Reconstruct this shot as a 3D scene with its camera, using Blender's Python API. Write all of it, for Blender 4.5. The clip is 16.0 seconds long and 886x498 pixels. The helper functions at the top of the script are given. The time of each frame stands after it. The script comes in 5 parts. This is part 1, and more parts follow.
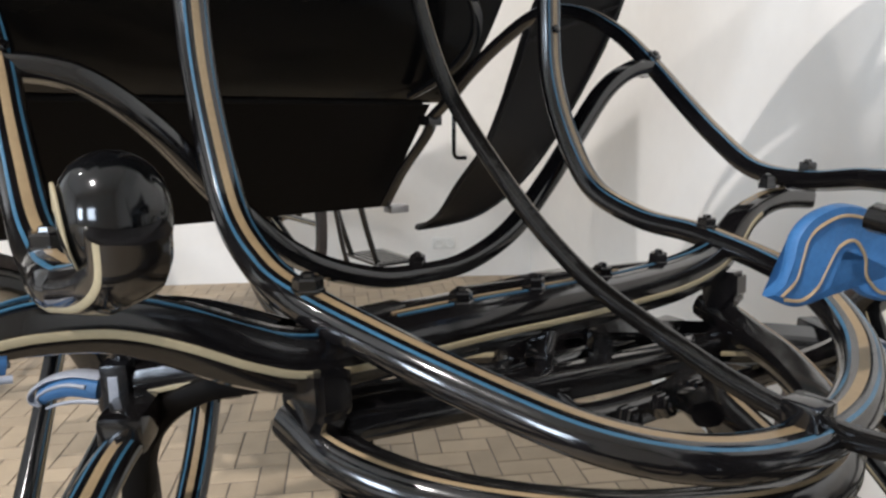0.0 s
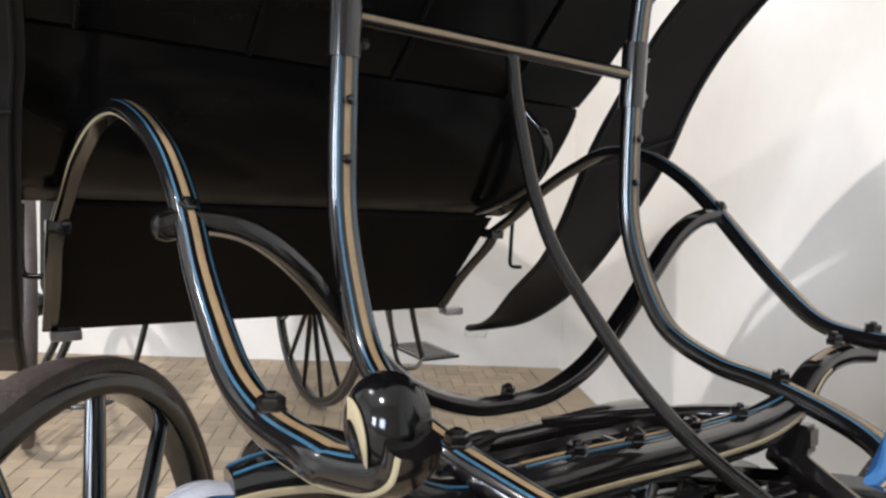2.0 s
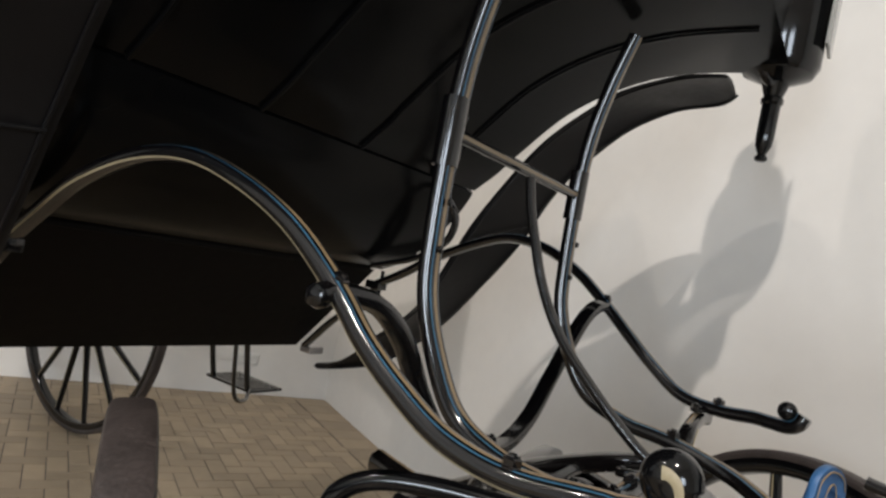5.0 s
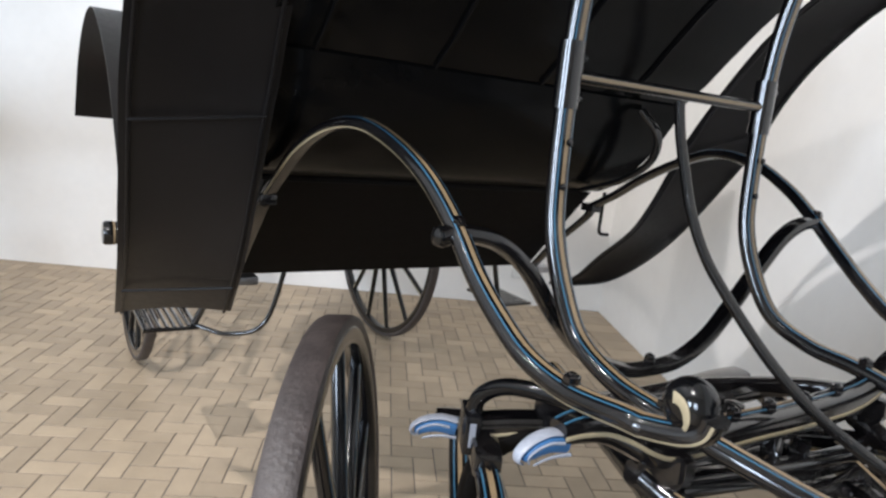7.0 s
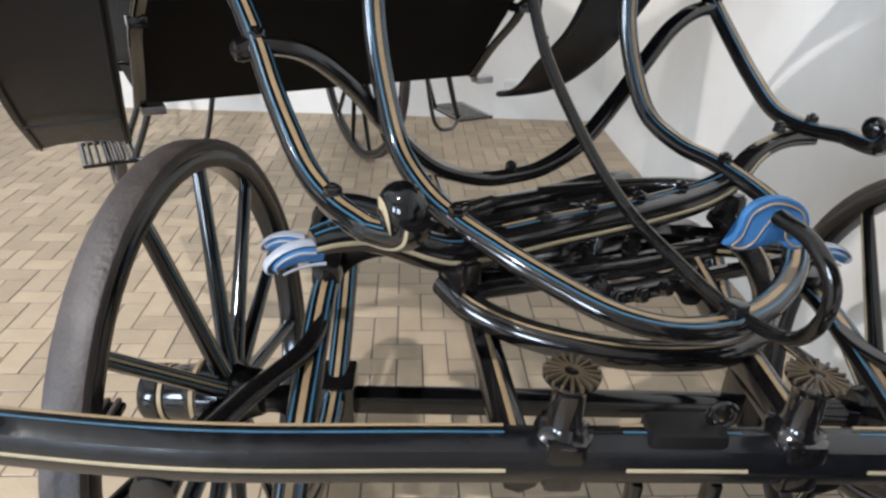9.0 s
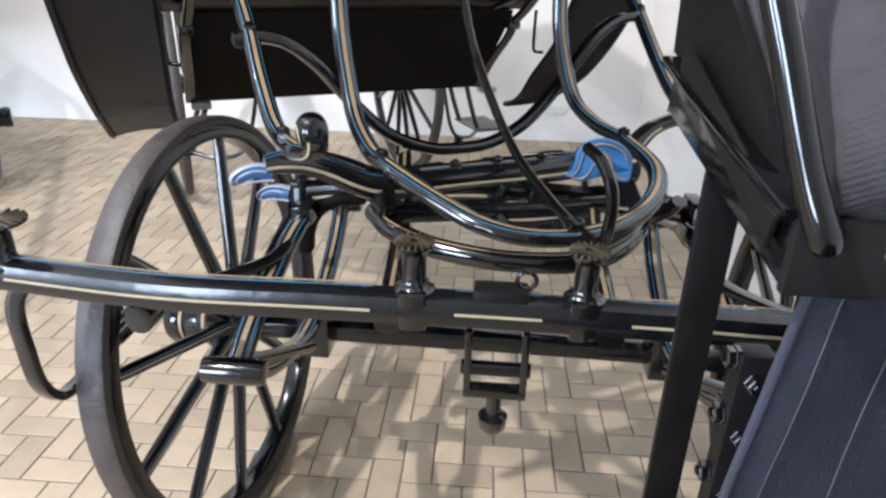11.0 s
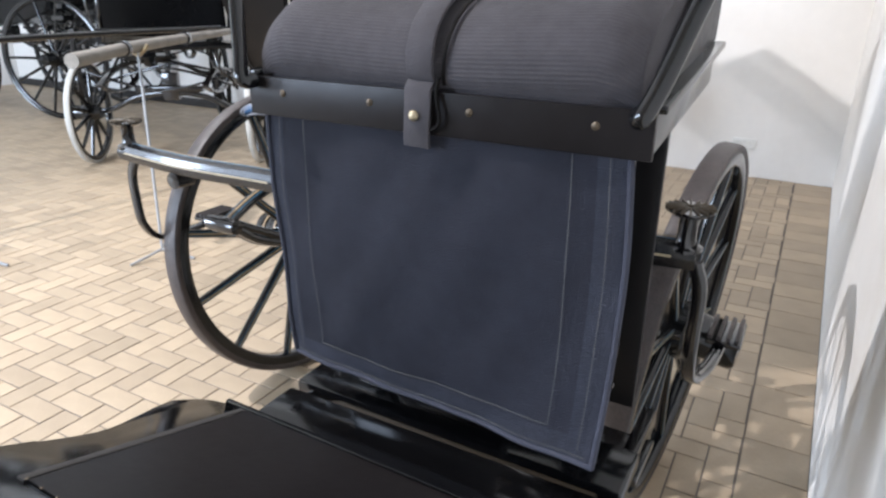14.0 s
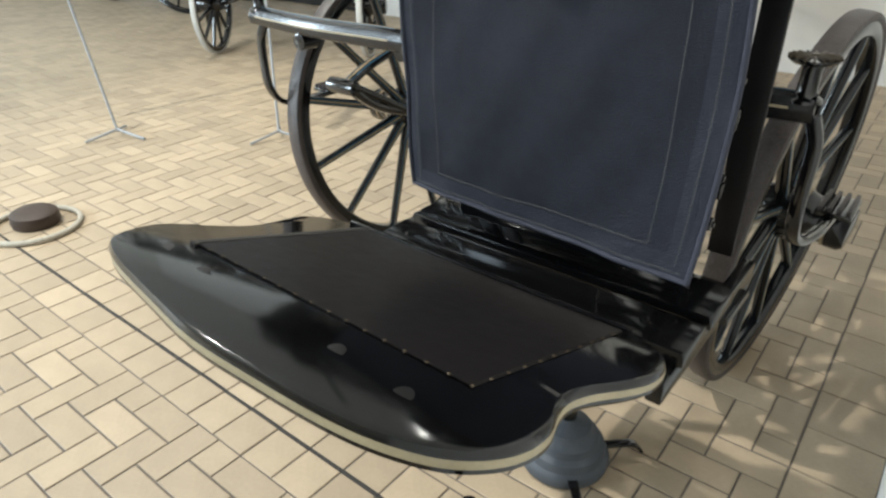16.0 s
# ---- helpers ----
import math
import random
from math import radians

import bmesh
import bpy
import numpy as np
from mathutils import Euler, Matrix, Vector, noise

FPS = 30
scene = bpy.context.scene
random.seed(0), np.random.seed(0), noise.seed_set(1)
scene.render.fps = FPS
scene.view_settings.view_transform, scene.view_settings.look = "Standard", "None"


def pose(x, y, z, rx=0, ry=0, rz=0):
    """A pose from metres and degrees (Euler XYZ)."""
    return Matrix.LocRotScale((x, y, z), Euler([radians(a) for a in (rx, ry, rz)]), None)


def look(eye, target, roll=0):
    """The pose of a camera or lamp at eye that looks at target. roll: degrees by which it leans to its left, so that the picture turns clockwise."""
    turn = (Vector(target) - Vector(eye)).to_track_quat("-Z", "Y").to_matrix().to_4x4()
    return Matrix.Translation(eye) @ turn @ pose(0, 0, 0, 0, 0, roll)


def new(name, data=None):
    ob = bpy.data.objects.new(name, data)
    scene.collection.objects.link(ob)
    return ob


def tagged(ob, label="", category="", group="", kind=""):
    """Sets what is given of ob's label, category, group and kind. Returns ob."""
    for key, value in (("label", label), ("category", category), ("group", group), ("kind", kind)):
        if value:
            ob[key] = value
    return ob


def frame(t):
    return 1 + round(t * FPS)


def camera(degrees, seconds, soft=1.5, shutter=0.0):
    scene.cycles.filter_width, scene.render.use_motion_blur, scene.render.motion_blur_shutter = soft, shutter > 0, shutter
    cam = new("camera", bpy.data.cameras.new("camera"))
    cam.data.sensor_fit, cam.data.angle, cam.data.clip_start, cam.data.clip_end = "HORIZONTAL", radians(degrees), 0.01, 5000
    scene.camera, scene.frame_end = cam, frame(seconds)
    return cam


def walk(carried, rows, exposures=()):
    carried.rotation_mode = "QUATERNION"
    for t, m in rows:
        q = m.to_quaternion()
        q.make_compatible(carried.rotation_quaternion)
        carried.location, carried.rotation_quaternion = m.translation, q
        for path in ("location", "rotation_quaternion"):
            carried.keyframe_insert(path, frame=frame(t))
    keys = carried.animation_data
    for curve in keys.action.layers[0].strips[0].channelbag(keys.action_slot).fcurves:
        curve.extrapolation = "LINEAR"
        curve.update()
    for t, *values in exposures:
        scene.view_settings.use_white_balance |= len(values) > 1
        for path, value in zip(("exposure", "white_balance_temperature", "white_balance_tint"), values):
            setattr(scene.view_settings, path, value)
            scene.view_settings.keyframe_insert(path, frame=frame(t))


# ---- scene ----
cam = camera(67.6, 16.0, soft=2.5)
PATH = [
    (0, (-0.14, -0.552, 1.112), (0.12, 1.391, 0.715), 0.1),
    (0.5, (-0.122, -0.523, 1.065), (0.024, 1.445, 0.738), 0.5),
    (1, (-0.112, -0.528, 1.089), (0.011, 1.451, 0.83), 1.7),
    (1.5, (-0.134, -0.569, 1.142), (-0.056, 1.413, 0.882), 1.6),
    (2, (-0.254, -0.616, 1.199), (-0.054, 1.367, 1.03), 3.2),
    (2.5, (-0.375, -0.576, 1.186), (-0.057, 1.395, 1.053), 4.1),
    (3, (-0.452, -0.537, 1.18), (0.206, 1.35, 1.088), 5.9),
    (3.5, (-0.567, -0.589, 1.197), (0.313, 1.207, 1.225), 8.1),
    (5.8, (-0.758, -0.734, 1.276), (0.23, 1.004, 1.22), 12.5),
    (6, (-0.749, -0.773, 1.299), (0.223, 0.971, 1.183), 10.0),
    (6.5, (-0.608, -0.799, 1.314), (-0.015, 1.092, 1.048), 8.2),
    (7, (-0.553, -0.839, 1.318), (-0.385, 1.116, 0.928), 6.3),
    (7.5, (-0.487, -0.826, 1.294), (-0.29, 1.114, 0.848), 5.8),
    (8, (-0.384, -0.775, 1.281), (-0.172, 1.081, 0.567), 5.0),
    (8.5, (-0.32, -0.774, 1.289), (-0.178, 1.02, 0.418), 3.5),
    (9, (-0.23, -0.842, 1.326), (-0.146, 0.94, 0.423), 2.4),
    (9.2, (-0.19, -0.898, 1.333), (-0.14, 0.881, 0.421), 2.4),
    (11.3, (0.079, -1.195, 1.294), (-0.072, 0.628, 0.484), 1.1),
    (11.5, (0.138, -1.223, 1.286), (-0.026, 0.594, 0.467), 0.6),
    (12, (0.335, -1.276, 1.277), (-0.028, 0.505, 0.443), 0.7),
    (12.5, (0.465, -1.331, 1.276), (-0.072, 0.43, 0.494), 0.9),
    (13, (0.647, -1.413, 1.277), (0.005, 0.31, 0.491), 0.6),
    (13.5, (0.802, -1.428, 1.274), (0.017, 0.242, 0.502), -0.3),
    (14, (0.926, -1.453, 1.269), (0.009, 0.171, 0.546), 0.7),
    (14.5, (0.961, -1.483, 1.277), (-0.056, 0.081, 0.557), 1.6),
    (15, (0.984, -1.514, 1.227), (-0.085, -0.02, 0.435), 1.7),
    (15.5, (0.982, -1.557, 1.183), (-0.109, -0.143, 0.282), 1.2),
    (16, (0.975, -1.572, 1.172), (-0.118, -0.192, 0.223), 0.3),
]
EXPOSURES = [(0, -0.28, 6200, 12), (1.5, -0.08, 6250, 13), (3.0, -0.45, 6400, 14), (3.7, -0.72, 6600, 12), (5.8, -1.0, 6600, 12), (6.4, -0.85, 6500, 12), (7.0, -0.3, 6000, 12), (8.0, -0.46, 6100, 15), (9.0, -0.11, 5980, 11), (11.5, 0.19, 5750, 13), (13.0, 0.25, 5800, 15), (14.5, 0.12, 5950, 11), (16.0, -0.08, 6250, 4)]
walk(cam, [(t, look(eye, target, roll)) for t, eye, target, roll in PATH], EXPOSURES)

# ---- light ----
world = bpy.data.worlds.new("world")
scene.world = world
world.use_nodes = True
world.node_tree.nodes["Background"].inputs[0].default_value = (0.75, 0.85, 1.0, 1)
world.node_tree.nodes["Background"].inputs[1].default_value = 0.6


def lamp(name, kind, place, target, watts, color, size=0.1, size_y=None, cone=None):
    data = bpy.data.lights.new(name, kind)
    data.energy, data.color = watts, color
    if kind == "AREA":
        data.shape, data.size, data.size_y = "RECTANGLE", size, size_y or size
    else:
        data.shadow_soft_size = size
    if kind == "SPOT":
        data.spot_size, data.spot_blend = radians(cone), 0.7
    ob = new(name, data)
    ob.matrix_world = look(place, target)
    return ob


WARM, DAY = (1.0, 0.94, 0.87), (0.78, 0.89, 1.0)
lamp("unseen_spot", "SPOT", (-2.12, -1.82, 4.45), (-0.6, 1.3, 0.5), 940, WARM, 0.05, cone=84)
# Unseen fill spots, placed freely to brighten the left floor and rear corner.
lamp("unseen_spot", "SPOT", (-3.8, 0.4, 4.5), (-2.4, 1.0, 0.0), 260, WARM, 0.06, cone=120)
lamp("unseen_spot", "SPOT", (-1.1, 3.1, 4.5), (0.9, 3.0, 0.7), 80, WARM, 0.06, cone=110)
# Cool fill from windows assumed behind the view; none is seen.
lamp("daylight_fill", "AREA", (-2.6, -4.02, 1.75), (-2.3, 0, 1.0), 160, DAY, 1.3, 1.3)
lamp("daylight_fill", "AREA", (-6.2, -4.02, 1.75), (-5.8, 0, 1.0), 420, DAY, 2.0, 1.6)

# ---- materials ----


def material(name, color, rough=0.5, metal=0.0, noise_scale=0.0, dark=0.7, bump=0.0, bump_scale=0.0, coat=0.0, rough_var=0.0, fine=0.0, random=0.0, spec=0.5):
    """Principled material: colour varied at two scales, roughness varied, bump, coat."""
    m = bpy.data.materials.new(name)
    m.use_nodes = True
    nt = m.node_tree
    p = nt.nodes["Principled BSDF"]
    p.inputs["Roughness"].default_value, p.inputs["Metallic"].default_value = rough, metal
    p.inputs["Coat Weight"].default_value, p.inputs["Coat Roughness"].default_value = coat, 0.08
    p.inputs["Specular IOR Level"].default_value = spec
    link = nt.links.new
    coord = nt.nodes.new("ShaderNodeTexCoord")

    def noise_node(scale, detail=4.0):
        n = nt.nodes.new("ShaderNodeTexNoise")
        n.inputs["Scale"].default_value, n.inputs["Detail"].default_value = scale, detail
        link(coord.outputs["Object"], n.inputs["Vector"])
        return n

    out = None
    if noise_scale:
        big, small = noise_node(noise_scale), noise_node(noise_scale * 11, 6)
        both = nt.nodes.new("ShaderNodeMath")
        both.operation = "MULTIPLY_ADD"
        link(small.outputs["Fac"], both.inputs[0])
        both.inputs[1].default_value = fine
        link(big.outputs["Fac"], both.inputs[2])
        ramp = nt.nodes.new("ShaderNodeMapRange")
        ramp.inputs["From Min"].default_value, ramp.inputs["From Max"].default_value = 0.3 + fine * 0.3, 0.7 + fine * 0.7
        link(both.outputs[0], ramp.inputs["Value"])
        mix = nt.nodes.new("ShaderNodeMix")
        mix.data_type = "RGBA"
        mix.inputs["A"].default_value = (*[c * dark for c in color], 1)
        mix.inputs["B"].default_value = (*color, 1)
        link(ramp.outputs[0], mix.inputs["Factor"])
        out = mix.outputs["Result"]
        if rough_var:
            rr = nt.nodes.new("ShaderNodeMapRange")
            rr.inputs["To Min"].default_value, rr.inputs["To Max"].default_value = rough - rough_var, rough + rough_var
            link(small.outputs["Fac"], rr.inputs["Value"])
            link(rr.outputs[0], p.inputs["Roughness"])
    if random and out:
        info = nt.nodes.new("ShaderNodeObjectInfo")
        geo = nt.nodes.new("ShaderNodeNewGeometry")
        add = nt.nodes.new("ShaderNodeMath")
        add.operation = "ADD"
        link(info.outputs["Random"], add.inputs[0])
        link(geo.outputs["Random Per Island"], add.inputs[1])
        fr = nt.nodes.new("ShaderNodeMath")
        fr.operation = "FRACT"
        link(add.outputs[0], fr.inputs[0])
        rng = nt.nodes.new("ShaderNodeMapRange")
        rng.inputs["To Min"].default_value, rng.inputs["To Max"].default_value = 1 - random, 1 + random * 0.5
        link(fr.outputs[0], rng.inputs["Value"])
        hsv = nt.nodes.new("ShaderNodeHueSaturation")
        link(out, hsv.inputs["Color"])
        link(rng.outputs[0], hsv.inputs["Value"])
        out = hsv.outputs["Color"]
    if out:
        link(out, p.inputs["Base Color"])
    else:
        p.inputs["Base Color"].default_value = (*color, 1)
    if bump:
        b = nt.nodes.new("ShaderNodeBump")
        b.inputs["Strength"].default_value, b.inputs["Distance"].default_value = bump, 0.004
        link(noise_node(bump_scale, 5).outputs["Fac"], b.inputs["Height"])
        link(b.outputs[0], p.inputs["Normal"])
    return m


BLACK = material("black_carriage_paint", (0.004, 0.004, 0.0045), 0.12, noise_scale=6, dark=0.6, rough_var=0.04, fine=0.4, bump=0.008, bump_scale=25)
IRON = material("black_painted_iron", (0.006, 0.0052, 0.0055), 0.15, noise_scale=14, dark=0.55, rough_var=0.06, fine=0.5, bump=0.07, bump_scale=38, coat=0.5)
BLUE = material("blue_line_paint", (0.04, 0.13, 0.215), 0.35, noise_scale=20, dark=0.5, fine=0.6)
CREAM = material("cream_line_paint", (0.42, 0.35, 0.22), 0.4, noise_scale=20, dark=0.7, fine=0.6)
TAN = material("ochre_line_paint", (0.3, 0.215, 0.12), 0.4, noise_scale=20, dark=0.65, fine=0.6)
LEAFBLUE = material("leaf_blue_paint", (0.045, 0.15, 0.34), 0.45, noise_scale=30, dark=0.6, fine=0.6, bump=0.2, bump_scale=120)
LEAFWHITE = material("leaf_pale_paint", (0.33, 0.35, 0.4), 0.4, noise_scale=30, dark=0.6, fine=0.6)
LEATHER = material("black_patent_leather", (0.009, 0.008, 0.008), 0.42, noise_scale=5, dark=0.6, rough_var=0.1, fine=0.5, bump=0.06, bump_scale=110, spec=0.22)
BODYBLACK = material("black_body_varnish", (0.0042, 0.0042, 0.0044), 0.16, noise_scale=3, dark=0.6, rough_var=0.06, fine=0.3, spec=0.12)
UNDER = material("brown_black_underside", (0.0055, 0.0045, 0.0038), 0.6, noise_scale=4, dark=0.6, rough_var=0.1, fine=0.6, spec=0.08)
RUBBER = material("worn_grey_rubber", (0.066, 0.052, 0.048), 0.5, noise_scale=22, dark=0.3, rough_var=0.15, fine=1.4, bump=0.4, bump_scale=110)
FLUTE = material("dull_gilt_iron", (0.085, 0.062, 0.036), 0.45, metal=0.4, noise_scale=40, dark=0.6, fine=0.5)
VALANCE = material("smooth_black_leather", (0.014, 0.012, 0.012), 0.36, noise_scale=4, dark=0.6, rough_var=0.08, fine=0.5, bump=0.04, bump_scale=90, spec=0.15)
STEEL = material("bare_steel", (0.45, 0.45, 0.46), 0.3, metal=1.0, noise_scale=25, dark=0.6, fine=0.5)
BRASS = material("aged_brass", (0.5, 0.42, 0.28), 0.5, metal=0.8, noise_scale=40, dark=0.6, fine=0.5)
STAYBLACK = material("polished_black_strap_iron", (0.006, 0.005, 0.0045), 0.13, noise_scale=14, dark=0.6, rough_var=0.06, fine=0.4, bump=0.12, bump_scale=55, spec=0.5)
BARPAINT = material("worn_black_bar_paint", (0.006, 0.006, 0.0075), 0.24, noise_scale=5, dark=0.6, rough_var=0.08, fine=0.3, bump=0.22, bump_scale=34, coat=0.15)
CANVAS = material("blue_grey_cloth", (0.047, 0.05, 0.07), 0.75, noise_scale=3.5, dark=0.62, fine=0.4, bump=0.5, bump_scale=500, spec=0.3)
PIPING = material("pale_thread", (0.1, 0.1, 0.098), 0.8, noise_scale=60, dark=0.6, fine=0.5)
HEM = material("worn_hem_cloth", (0.066, 0.071, 0.097), 0.78, noise_scale=9, dark=0.68, fine=0.7, bump=0.5, bump_scale=420, spec=0.3)
CORD = material("charcoal_ribbed_cloth", (0.06, 0.055, 0.06), 0.85, noise_scale=5, dark=0.55, fine=0.6, bump=0.4, bump_scale=420, spec=0.3)
TILE = material("yellow_clay_tile", (0.45, 0.352, 0.24), 0.5, noise_scale=9, dark=0.8, fine=0.7, rough_var=0.12, random=0.18, bump=0.2, bump_scale=90)
GROUT = material("grey_mortar", (0.17, 0.145, 0.125), 0.9, noise_scale=30, dark=0.7, fine=0.7)
DARKGROUT = material("dark_joint", (0.04, 0.036, 0.033), 0.9, noise_scale=40, dark=0.6, fine=0.7)
PLASTER = material("white_limewash", (0.842, 0.815, 0.772), 0.9, noise_scale=1.3, dark=0.9, fine=0.35, bump=0.3, bump_scale=14)
GREYMETAL = material("grey_painted_steel", (0.32, 0.33, 0.34), 0.5, noise_scale=30, dark=0.7, fine=0.5)
GREYBASE = material("blue_grey_plastic", (0.075, 0.085, 0.1), 0.65, noise_scale=12, dark=0.7, fine=0.5)
# Brightness of the lit tread is put into this pale colour.
LITTREAD = material("pale_lit_tread", (0.5, 0.49, 0.45), 0.7, noise_scale=12, dark=0.75, fine=0.6)
PLASTIC = material("white_plastic", (0.75, 0.74, 0.7), 0.4, noise_scale=20, dark=0.9)
BROWN = material("dark_brown_wood", (0.05, 0.03, 0.02), 0.6, noise_scale=12, dark=0.6, fine=0.6)
ROPE = material("pale_rope", (0.5, 0.46, 0.38), 0.85, noise_scale=60, dark=0.6, fine=0.7, bump=0.6, bump_scale=200)
WRAP = material("grey_canvas_wrap", (0.3, 0.28, 0.25), 0.9, noise_scale=14, dark=0.6, fine=0.7, bump=0.5, bump_scale=120)
GLASSY = material("lamp_glass", (0.3, 0.3, 0.28), 0.08, noise_scale=10, dark=0.8)

# ---- mesh helpers ----


def thing(name, place, label, category, group="", kind=""):
    ob = new(name)
    ob.location = place
    ob.empty_display_size = 0.1
    bpy.context.view_layer.update()
    return tagged(ob, label, category, group, kind)


def origin_of(ob):
    m = Matrix.Identity(4)
    while ob:
        m = ob.matrix_basis @ m
        ob = ob.parent
    return m


def part(name, bm, mats, parent=None, label="", smooth=True, place=None):
    """Links a bmesh as one mesh object. Vertices are in world metres, or local to place where one is given."""
    mesh = bpy.data.meshes.new(name)
    if parent and place is None:
        bm.transform(origin_of(parent).inverted())
    bmesh.ops.recalc_face_normals(bm, faces=bm.faces)
    bm.to_mesh(mesh)
    bm.free()
    for m in mats if isinstance(mats, (list, tuple)) else [mats]:
        mesh.materials.append(m)
    if smooth:
        mesh.shade_smooth()
        mesh.set_sharp_from_angle(angle=radians(38))
    ob = new(name, mesh)
    if parent:
        ob.parent = parent
    if place is not None:
        ob.matrix_basis = place
    if label:
        ob["label"] = label
    return ob


def repeat(ob, name, parent, place):
    """Another object on the same mesh."""
    o = new(name, ob.data)
    o.parent = parent
    o.matrix_basis = place
    return o


def spline(points, steps=8):
    """Catmull-Rom through the points."""
    p = [Vector(q) for q in points]
    p = [p[0] * 2 - p[1]] + p + [p[-1] * 2 - p[-2]]
    out = []
    for i in range(1, len(p) - 2):
        for k in range(steps):
            t = k / steps
            a, b, c, d = p[i - 1], p[i], p[i + 1], p[i + 2]
            out.append(0.5 * ((2 * b) + (c - a) * t + (2 * a - 5 * b + 4 * c - d) * t * t + (3 * b - a - 3 * c + d) * t ** 3))
    out.append(p[-2])
    return out


def round_profile(w, h, n=12):
    return [(w / 2 * math.cos(2 * math.pi * k / n), h / 2 * math.sin(2 * math.pi * k / n), 0) for k in range(n)]


def flat_profile(w, h, r=None):
    r = min(w, h) * 0.28 if r is None else r
    pts = []
    for cx, cy, a0 in ((1, 1, 0), (-1, 1, 90), (-1, -1, 180), (1, -1, 270)):
        for a in (0, 45, 90):
            g = radians(a0 + a)
            pts.append((cx * (w / 2 - r) + r * math.cos(g), cy * (h / 2 - r) + r * math.sin(g), 0))
    return pts


def lined_profile(w, h, lines=((-0.62, -0.46, 1), (-0.2, 0.2, 2), (0.46, 0.62, 1)), low=()):
    """An oval bar whose upper side carries painted lines: (from, to, material) across the half width; low: the same on the under side."""
    def side(lines, sign):
        cuts = sorted({-0.97, -0.8, 0.8, 0.97, 0.0, *[c for l in lines for c in l[:2]]})
        pts = []
        for a, b in zip(cuts, cuts[1:]):
            m = next((l[2] for l in lines if l[0] - 1e-6 <= a and b <= l[1] + 1e-6), 0)
            pts.append((a, m))
        pts.append((cuts[-1], 0))
        return [(w / 2 * a, sign * h / 2 * (1 - abs(a) ** 3.2) ** 0.6, m) for a, m in pts]
    up = side(lines, 1)
    down = side(low, -1)
    rev = [(x, y, down[i - 1][2] if i else 0) for i, (x, y, _) in enumerate(down)][::-1]
    return up + rev


def sweep(bm, path, profile, across, taper=None, closed=False, caps=True):
    """A bar along the path. across: the direction (or one per point) in which the profile's width lies."""
    rings = []
    n = len(path)
    for i, p in enumerate(path):
        a, b = path[max(i - 1, 0)], path[min(i + 1, n - 1)]
        if closed:
            a, b = path[i - 1], path[(i + 1) % n]
        t = (b - a).normalized()
        w = Vector(across[i] if isinstance(across, list) else across)
        w = (w - t * w.dot(t)).normalized()
        up = w.cross(t)
        s = 1.0 if taper is None else taper(i / (n - 1))
        rings.append([bm.verts.new(p + w * x * s + up * y * s) for x, y, _ in profile])
    m = len(profile)
    for i in range(n if closed else n - 1):
        r, q = rings[i], rings[(i + 1) % n]
        for k in range(m):
            f = bm.faces.new((r[k], r[(k + 1) % m], q[(k + 1) % m], q[k]))
            f.material_index = profile[k][2]
    if caps and not closed:
        bm.faces.new(rings[0][::-1])
        bm.faces.new(rings[-1])
    return bm


def tube(points, radius, steps=6, n=10, taper=None, smooth_path=True):
    path = spline(points, steps) if smooth_path and len(points) > 2 else [Vector(p) for p in points]
    d = path[-1] - path[0]
    ref = Vector((0, 0, 1)) if abs(d.normalized().z) < 0.8 else Vector((1, 0.3, 0))
    return sweep(bmesh.new(), path, round_profile(radius * 2, radius * 2, n), ref, taper)


def slab(bm, lo, hi, bevel=0.004, m=0):
    """A bevelled block between two corners."""
    r = bmesh.ops.create_cube(bm, size=1)
    vs = r["verts"]
    lo, hi = Vector(lo), Vector(hi)
    for v in vs:
        v.co = Vector([lo[i] + (v.co[i] + 0.5) * (hi[i] - lo[i]) for i in range(3)])
    fs = {f for v in vs for f in v.link_faces}
    for f in fs:
        f.material_index = m
    if bevel:
        bmesh.ops.bevel(bm, geom=list({e for v in vs for e in v.link_edges}), offset=bevel, segments=2, affect="EDGES", profile=0.6)
    return bm


def lathe(bm, outline, matrix, n=24, m=0):
    """Turns (radius, height) pairs round the local z axis of matrix."""
    rings = []
    for r, z in outline:
        rings.append([bm.verts.new(matrix @ Vector((r * math.cos(2 * math.pi * k / n), r * math.sin(2 * math.pi * k / n), z))) for k in range(n)])
    for a, b in zip(rings, rings[1:]):
        for k in range(n):
            f = bm.faces.new((a[k], a[(k + 1) % n], b[(k + 1) % n], b[k]))
            f.material_index = m
    for ring, rev in ((rings[0], True), (rings[-1], False)):
        f = bm.faces.new(ring[::-1] if rev else ring)
        f.material_index = m
    return bm


def along(a, b):
    """A matrix at a whose z axis points to b."""
    return Matrix.Translation(a) @ (Vector(b) - Vector(a)).to_track_quat("Z", "Y").to_matrix().to_4x4()


def bolt(parent, place, up, r=0.0105, name="bolt", mat=None):
    """A square-shouldered nut with a domed end."""
    bm = bmesh.new()
    m = along(Vector(place), Vector(place) + Vector(up))
    lathe(bm, [(r * 1.05, -0.004), (r * 1.05, 0.001), (r * 0.95, 0.002), (r * 0.95, 0.009), (r * 0.8, 0.0105), (r * 0.45, 0.0107), (r * 0.4, 0.0135), (r * 0.2, 0.0142)], m, 6)
    return part(name, bm, mat or IRON, parent)


TURN = radians(28)


def B(u, v, z):
    """From the carriage body's own axes (u across, v towards its rear) to the room; the front wheels are turned under it."""
    u += 0.07
    return Vector((math.cos(TURN) * u - math.sin(TURN) * v, math.sin(TURN) * u + math.cos(TURN) * v, z))


